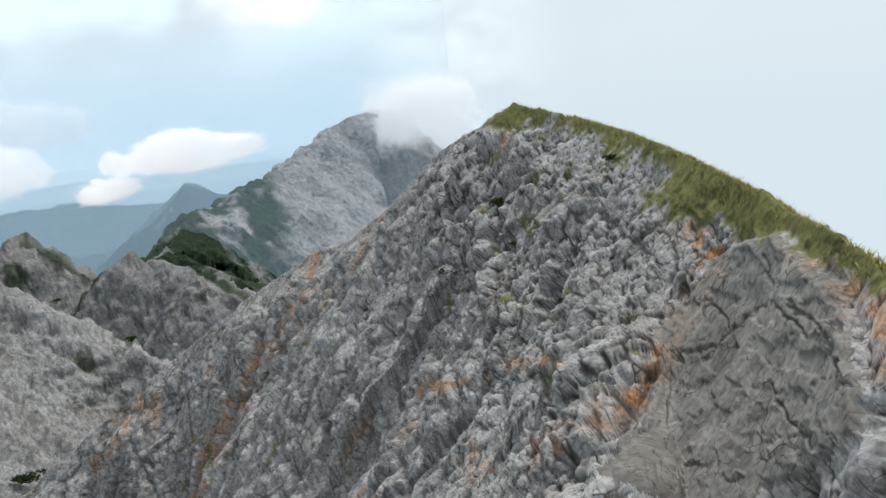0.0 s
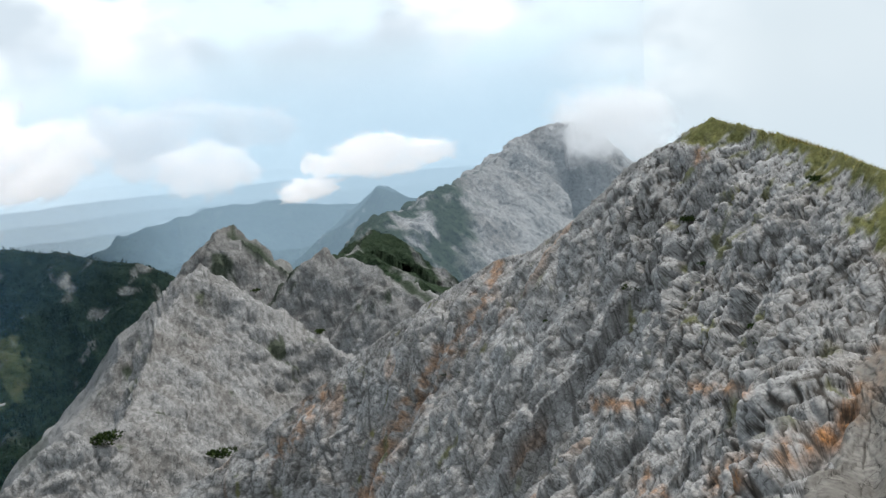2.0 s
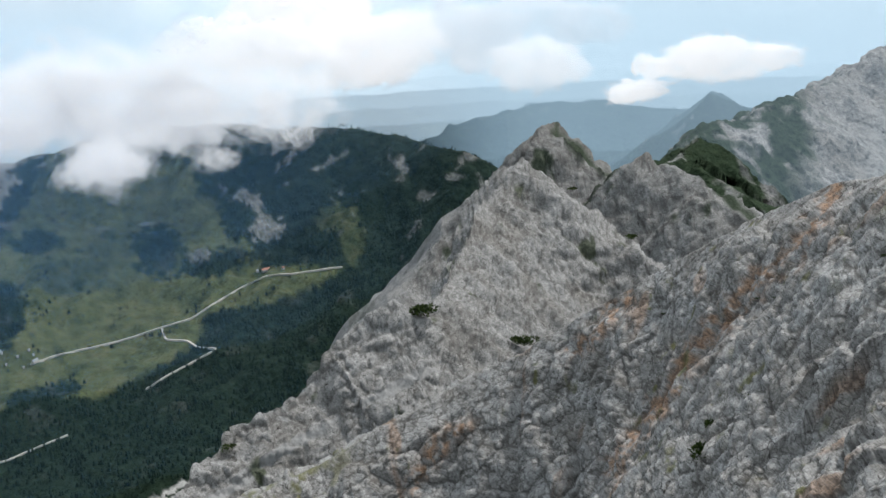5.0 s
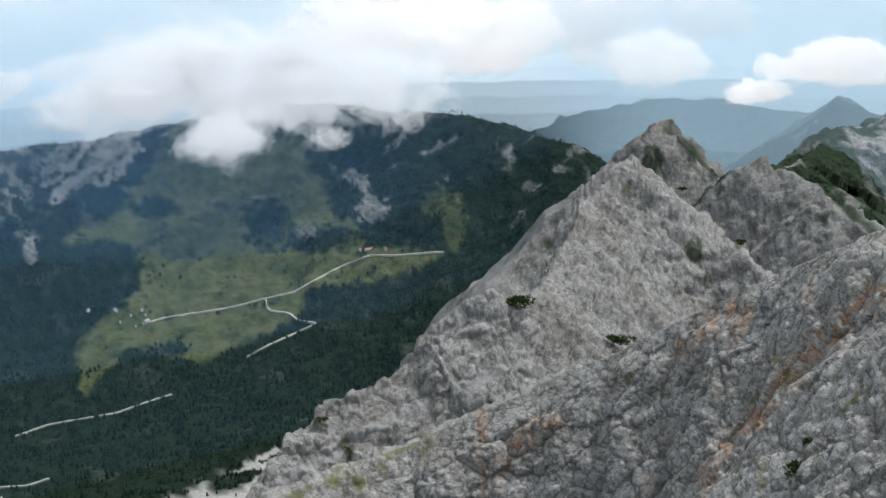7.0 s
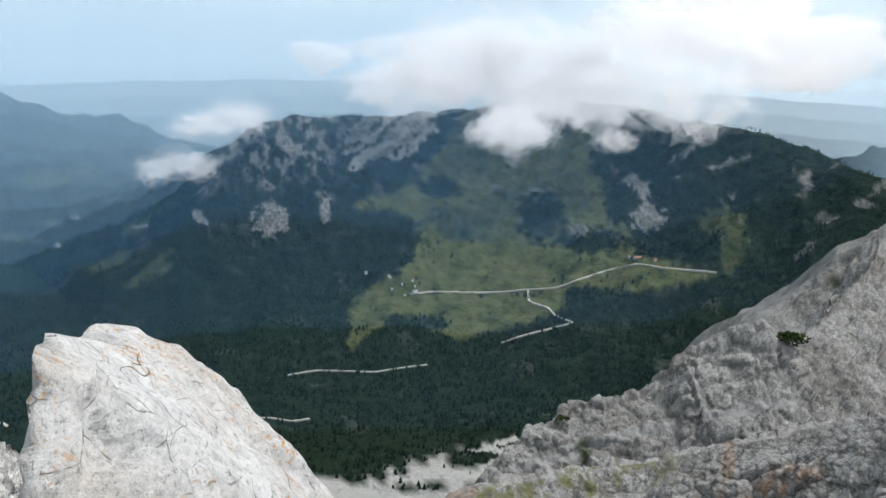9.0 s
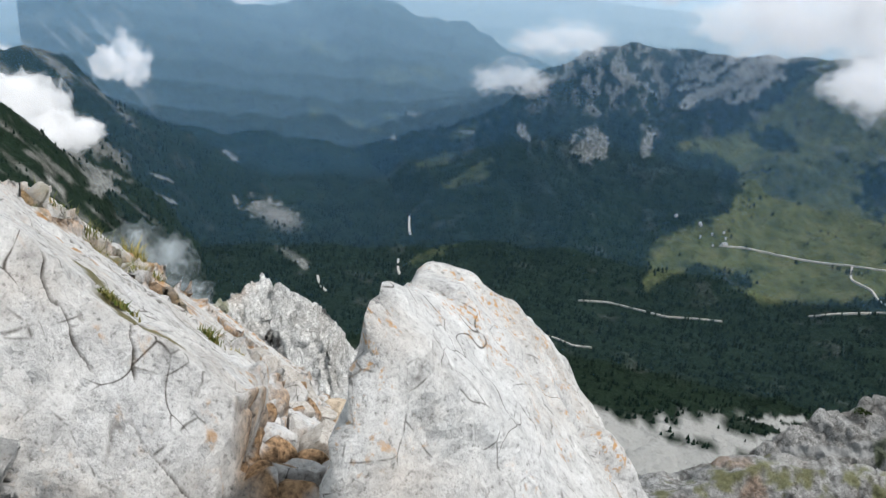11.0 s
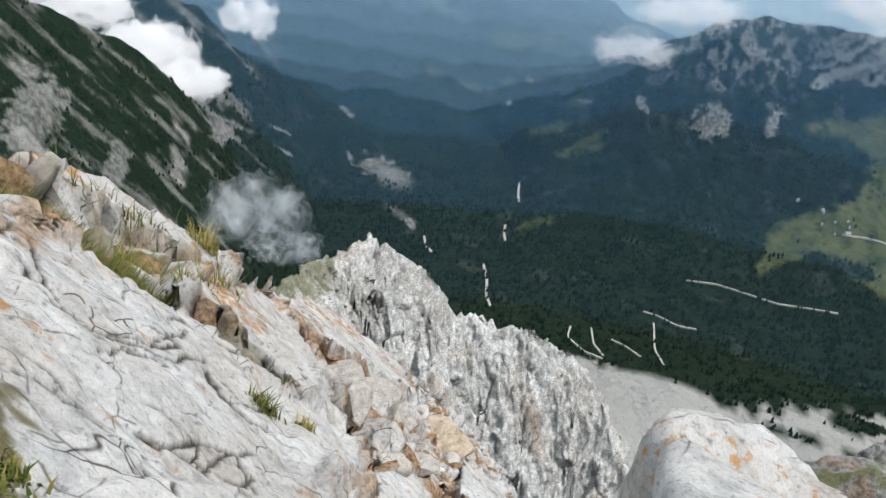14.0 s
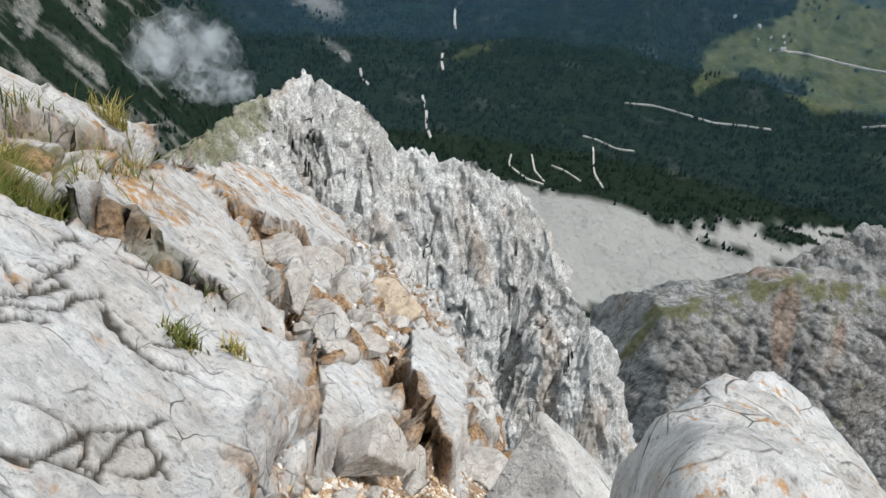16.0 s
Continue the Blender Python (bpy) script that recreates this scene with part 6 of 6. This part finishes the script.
for k in range(26):
    a, e = more.uniform(-8, 32), 0
    e = np.interp(a, [-8, 0, 10, 20, 32], [-12, -13, -18, -22, -29]) - more.uniform(0, 9)
    at = meet(ridge_base, a, e, 8, 200)
    shrub(at + STAND + Vector((0, 0, 0.1)), more.uniform(0.25, 0.7), k)


def blades(name, label, roots, height, width, mat, bend=0.5, seed=0):
    """Grass: one bent blade at each root."""
    rnd = random.Random(seed)
    vs, fs = [], []
    for p, s in roots:
        a, lean = rnd.uniform(0, 6.28), rnd.uniform(0.15, bend)
        h, w = height * s * rnd.uniform(0.6, 1.3), width * rnd.uniform(0.7, 1.2)
        d, q = Vector((math.cos(a), math.sin(a), 0)), Vector((-math.sin(a), math.cos(a), 0))
        p = Vector(p)
        m = p + d * lean * h * 0.4 + Vector((0, 0, h * 0.6))
        t = p + d * lean * h * 1.2 + Vector((0, 0, h))
        k = len(vs)
        vs += [p - q * w, p + q * w, m + q * w * 0.7, m - q * w * 0.7, t]
        fs += [(k, k + 1, k + 2, k + 3), (k + 3, k + 2, k + 4)]
    return mesh_of(name, vs, fs, mat)


def crest_grass():
    rnd = random.Random(5)
    roots = []
    line = CREST[3:11]
    xs, ys, off = [], [], []
    for (ax, ay, az_), (bx, by, bz) in zip(line, line[1:]):
        L_ = math.hypot(bx - ax, by - ay)
        nx_, ny_ = -(by - ay) / L_, (bx - ax) / L_
        for _ in range(int(L_ * 190)):
            t, o = rnd.random(), rnd.gauss(-0.4, 0.4 if ax > 12 else 0.95)
            xs.append(ax + t * (bx - ax) + nx_ * o)
            ys.append(ay + t * (by - ay) + ny_ * o)
            off.append(max(o, 0))
    xs, ys = np.array(xs), np.array(ys)
    zs = ridge_base(xs, ys) - 0.1
    grow = fbm(xs / 2.5, ys / 2.5, 3, 8) + 0.5 - 0.5 * np.array(off) > 0
    roots = [(q, 1) for q, g in zip(zip(xs, ys, zs), grow) if g]
    ob = new("grass", blades("grass", "", roots, 0.36, 0.022, MAT_GRASS, 0.9, 6))
    ob.location = STAND
    return tagged(ob, "long yellow-green grass along the ridge crest", "grass", kind="stuff")


crest_grass()


def tuft(x, y, n, spread_r, height, seed, up=0.0, dry=False):
    rnd = random.Random(seed)
    c = Vector(on_outcrop(x, y, up))
    roots = [((rnd.gauss(0, spread_r), rnd.gauss(0, spread_r), 0), 1) for _ in range(n)]
    px, py = np.array([q[0][0] for q in roots]), np.array([q[0][1] for q in roots])
    pz = outcrop_base(x + px, y + py) - c.z + up
    roots = [(q, 1) for q in zip(px, py, pz)]
    ob = new("grass_tuft", blades("grass_tuft", "", roots, height, 0.0026, MAT_GRASS if dry else MAT_TUFT, 1.1, seed))
    ob.location = c
    return tagged(ob, "green alpine grass tuft growing in a rock crack", "grass", "grass tufts on the outcrop")


for k, (gx, gy, gn, gs, gh) in enumerate([(-1.80, -1.10, 1700, 0.060, 0.065), (-1.94, -1.06, 1500, 0.065, 0.065), (-2.10, -1.04, 1300, 0.065, 0.06), (-2.28, -1.03, 1200, 0.065, 0.055), (-2.45, -1.02, 900, 0.065, 0.055), (-2.66, -1.0, 700, 0.06, 0.05),
                                          (-1.51, -0.53, 170, 0.016, 0.035), (-1.64, -0.45, 80, 0.012, 0.025), (-2.00, -0.69, 420, 0.045, 0.05), (-1.89, -0.59, 200, 0.03, 0.045), (-1.72, -1.21, 700, 0.06, 0.06), (-3.3, -1.1, 200, 0.04, 0.08), (-1.58, -1.2, 500, 0.05, 0.06), (-0.56, -0.61, 160, 0.018, 0.013), (-1.45, -0.08, 160, 0.02, 0.03)]):
    tuft(gx, gy, gn, gs, gh, 40 + k, -0.005, k % 4 == 3)


# ---- the valley ----
def valley_top(x, y):
    dark = DARK(x, y) + 12 * fbm(x / 120, y / 120, 5, 30)
    left = np.where(np.degrees(np.arctan2(-x, y)) > 96, LEFT_A(x, y) + 8.8 * fbm(x / 88, y / 88, 5, 30), -1000)
    side = np.where(np.degrees(np.arctan2(-x, y)) > 88, LEFT_B(x, y) + 10.4 * fbm(x / 104, y / 104, 5, 30), -1000)
    return np.maximum(np.maximum(np.maximum(valley_base(x, y), dark), left), side)


def forest():
    rnd = np.random.RandomState(3)
    n = 56000
    a = rnd.uniform(27, 118, n)
    r = np.sqrt(rnd.uniform(1150 ** 2, 3700 ** 2, n))
    x, y = -r * np.sin(np.radians(a)), r * np.cos(np.radians(a))
    z = valley_top(x, y)
    cover, bare, meadow = cover_of(x, y, z, 0.6)
    clump = fbm(x / 60, y / 60, 3, 44)
    keep = (meadow < 0.35) & (bare < 0.3) & (cover > 0.5) & (clump > -0.45) & ((z < -560) | (clump > 0.1)) 
    edge = (meadow >= 0.35) & (clump > 0.55) & (bare < 0.3)
    keep |= edge
    x, y, z = x[keep][:34000], y[keep][:34000], z[keep][:34000]
    m = len(x)
    h = rnd.uniform(7, 14, m) * (1 - 0.35 * (z > -650))
    w = h * rnd.uniform(0.28, 0.42, m)
    ang = np.arange(5) * 2 * math.pi / 5
    turn = rnd.uniform(0, 6.3, m)
    ring1 = np.stack([x[:, None] + w[:, None] * np.cos(ang + turn[:, None]), y[:, None] + w[:, None] * np.sin(ang + turn[:, None]), np.repeat((z + h * 0.08)[:, None], 5, 1)], -1)
    ring2 = np.stack([x[:, None] + 0.6 * w[:, None] * np.cos(ang + 0.6 + turn[:, None]), y[:, None] + 0.6 * w[:, None] * np.sin(ang + 0.6 + turn[:, None]), np.repeat((z + h * 0.5)[:, None], 5, 1)], -1)
    tips = np.stack([np.stack([x, y, z + h * 0.66], -1), np.stack([x, y, z + h], -1)], 1)
    co = np.concatenate([ring1, ring2, tips], 1)
    one = [(i, (i + 1) % 5, 10) for i in range(5)] + [(5 + i, 5 + (i + 1) % 5, 11) for i in range(5)]
    tri = (np.array(one)[None] + 12 * np.arange(m)[:, None, None]).reshape(-1, 3)
    me = bpy.data.meshes.new("conifer_forest")
    me.vertices.add(co.shape[0] * 12)
    me.vertices.foreach_set("co", co.astype(np.float32).ravel())
    me.loops.add(tri.size)
    me.loops.foreach_set("vertex_index", tri.astype(np.int32).ravel())
    me.polygons.add(len(tri))
    me.polygons.foreach_set("loop_start", np.arange(0, tri.size, 3, dtype=np.int32))
    me.polygons.foreach_set("loop_total", np.full(len(tri), 3, np.int32))
    me.update()
    me.materials.append(MAT_FOREST)
    return tagged(new("conifer_forest", me), "dense dark green conifer forest on the valley slopes", "forest", kind="stuff")


forest()


def track(line, width, name="road", label="pale gravel road winding through alpine meadow"):
    pts = []
    for (a0, e0), (a1, e1) in zip(line, line[1:]):
        n = max(3, int(math.hypot(a1 - a0, e1 - e0) / 0.15))
        pts += [meet(valley_top, a0 + (a1 - a0) * i / n, e0 + (e1 - e0) * i / n, 1000, 3400) for i in range(n)]
    for _ in range(2):
        pts = [pts[0]] + [(p + 2 * q + s) / 4 for p, q, s in zip(pts, pts[1:], pts[2:])] + [pts[-1]]
    vs, fs = [], []
    for i, p in enumerate(pts):
        d = pts[min(i + 1, len(pts) - 1)] - pts[max(i - 1, 0)]
        q = Vector((-d.y, d.x, 0)).normalized() * width
        vs += [p - q + Vector((0, 0, 3)), p + q + Vector((0, 0, 3)), p + q - Vector((0, 0, 2)), p - q - Vector((0, 0, 2))]
        if i:
            k = 4 * i
            fs += [(k - 4, k - 3, k + 1, k), (k - 3, k - 2, k + 2, k + 1), (k - 1, k - 4, k, k + 3)]
    return tagged(new(name, mesh_of(name, vs, fs, MAT_ROAD)), label, "road", kind="structure")


for line in (ROAD, ROAD_BRANCH):
    track(line, 2.4)
for line in (ROAD_LOWER, TRACK_A, TRACK_B, TRACK_C, TRACK_D, TRACK_E):
    track(line, 1.7, "forest_track", "pale forest track below the meadow")
for line in (STREAM[0:3], STREAM[3:6], STREAM[6:10], STREAM_W):
    track(line, 2.8, "stream_bed", "pale dry stream bed on the valley floor")


def house(at, length, width, height, turn, roof_mat):
    base = new("house")
    base.matrix_world = Matrix.Translation(at) @ Matrix.Rotation(turn, 4, "Z")
    a, b, h, g, o = length / 2, width / 2, height * 0.5, height, 0.4
    wall = new("wall", mesh_of("wall", [(-a, -b, -3), (a, -b, -3), (a, b, -3), (-a, b, -3), (-a, -b, h), (a, -b, h), (a, b, h), (-a, b, h), (-a, 0, g - 0.3), (a, 0, g - 0.3)],
                               [(0, 1, 5, 4), (2, 3, 7, 6), (1, 2, 6, 9, 5), (3, 0, 4, 8, 7)], MAT_WALL))
    a, b = a + o, b + o
    roof = new("roof", mesh_of("roof", [(-a, -b, h - 0.3), (a, -b, h - 0.3), (a, b, h - 0.3), (-a, b, h - 0.3), (-a, 0, g), (a, 0, g), (-a, -b, h - 0.6), (a, -b, h - 0.6), (a, b, h - 0.6), (-a, b, h - 0.6)],
                               [(0, 1, 5, 4), (2, 3, 4, 5), (6, 7, 1, 0), (8, 9, 3, 2), (0, 4, 3), (1, 2, 5)], roof_mat))
    wall.parent = roof.parent = base
    return tagged(base, "small alpine hut with a light roof on the meadow", "house", "huts on the meadow")


for k, (a, e, w, h, turn) in enumerate(HAMLET):
    at = meet(valley_top, a, e, 1000, 3400)
    size = 1.0 * math.radians(w) * at.length
    house(at + Vector((0, 0, 2)), size, min(size, 10.0), min(size, 8.0), math.radians(a) + 0.3 * (k % 3), MAT_ROOF_RED if k in (7, 8) else MAT_ROOF)
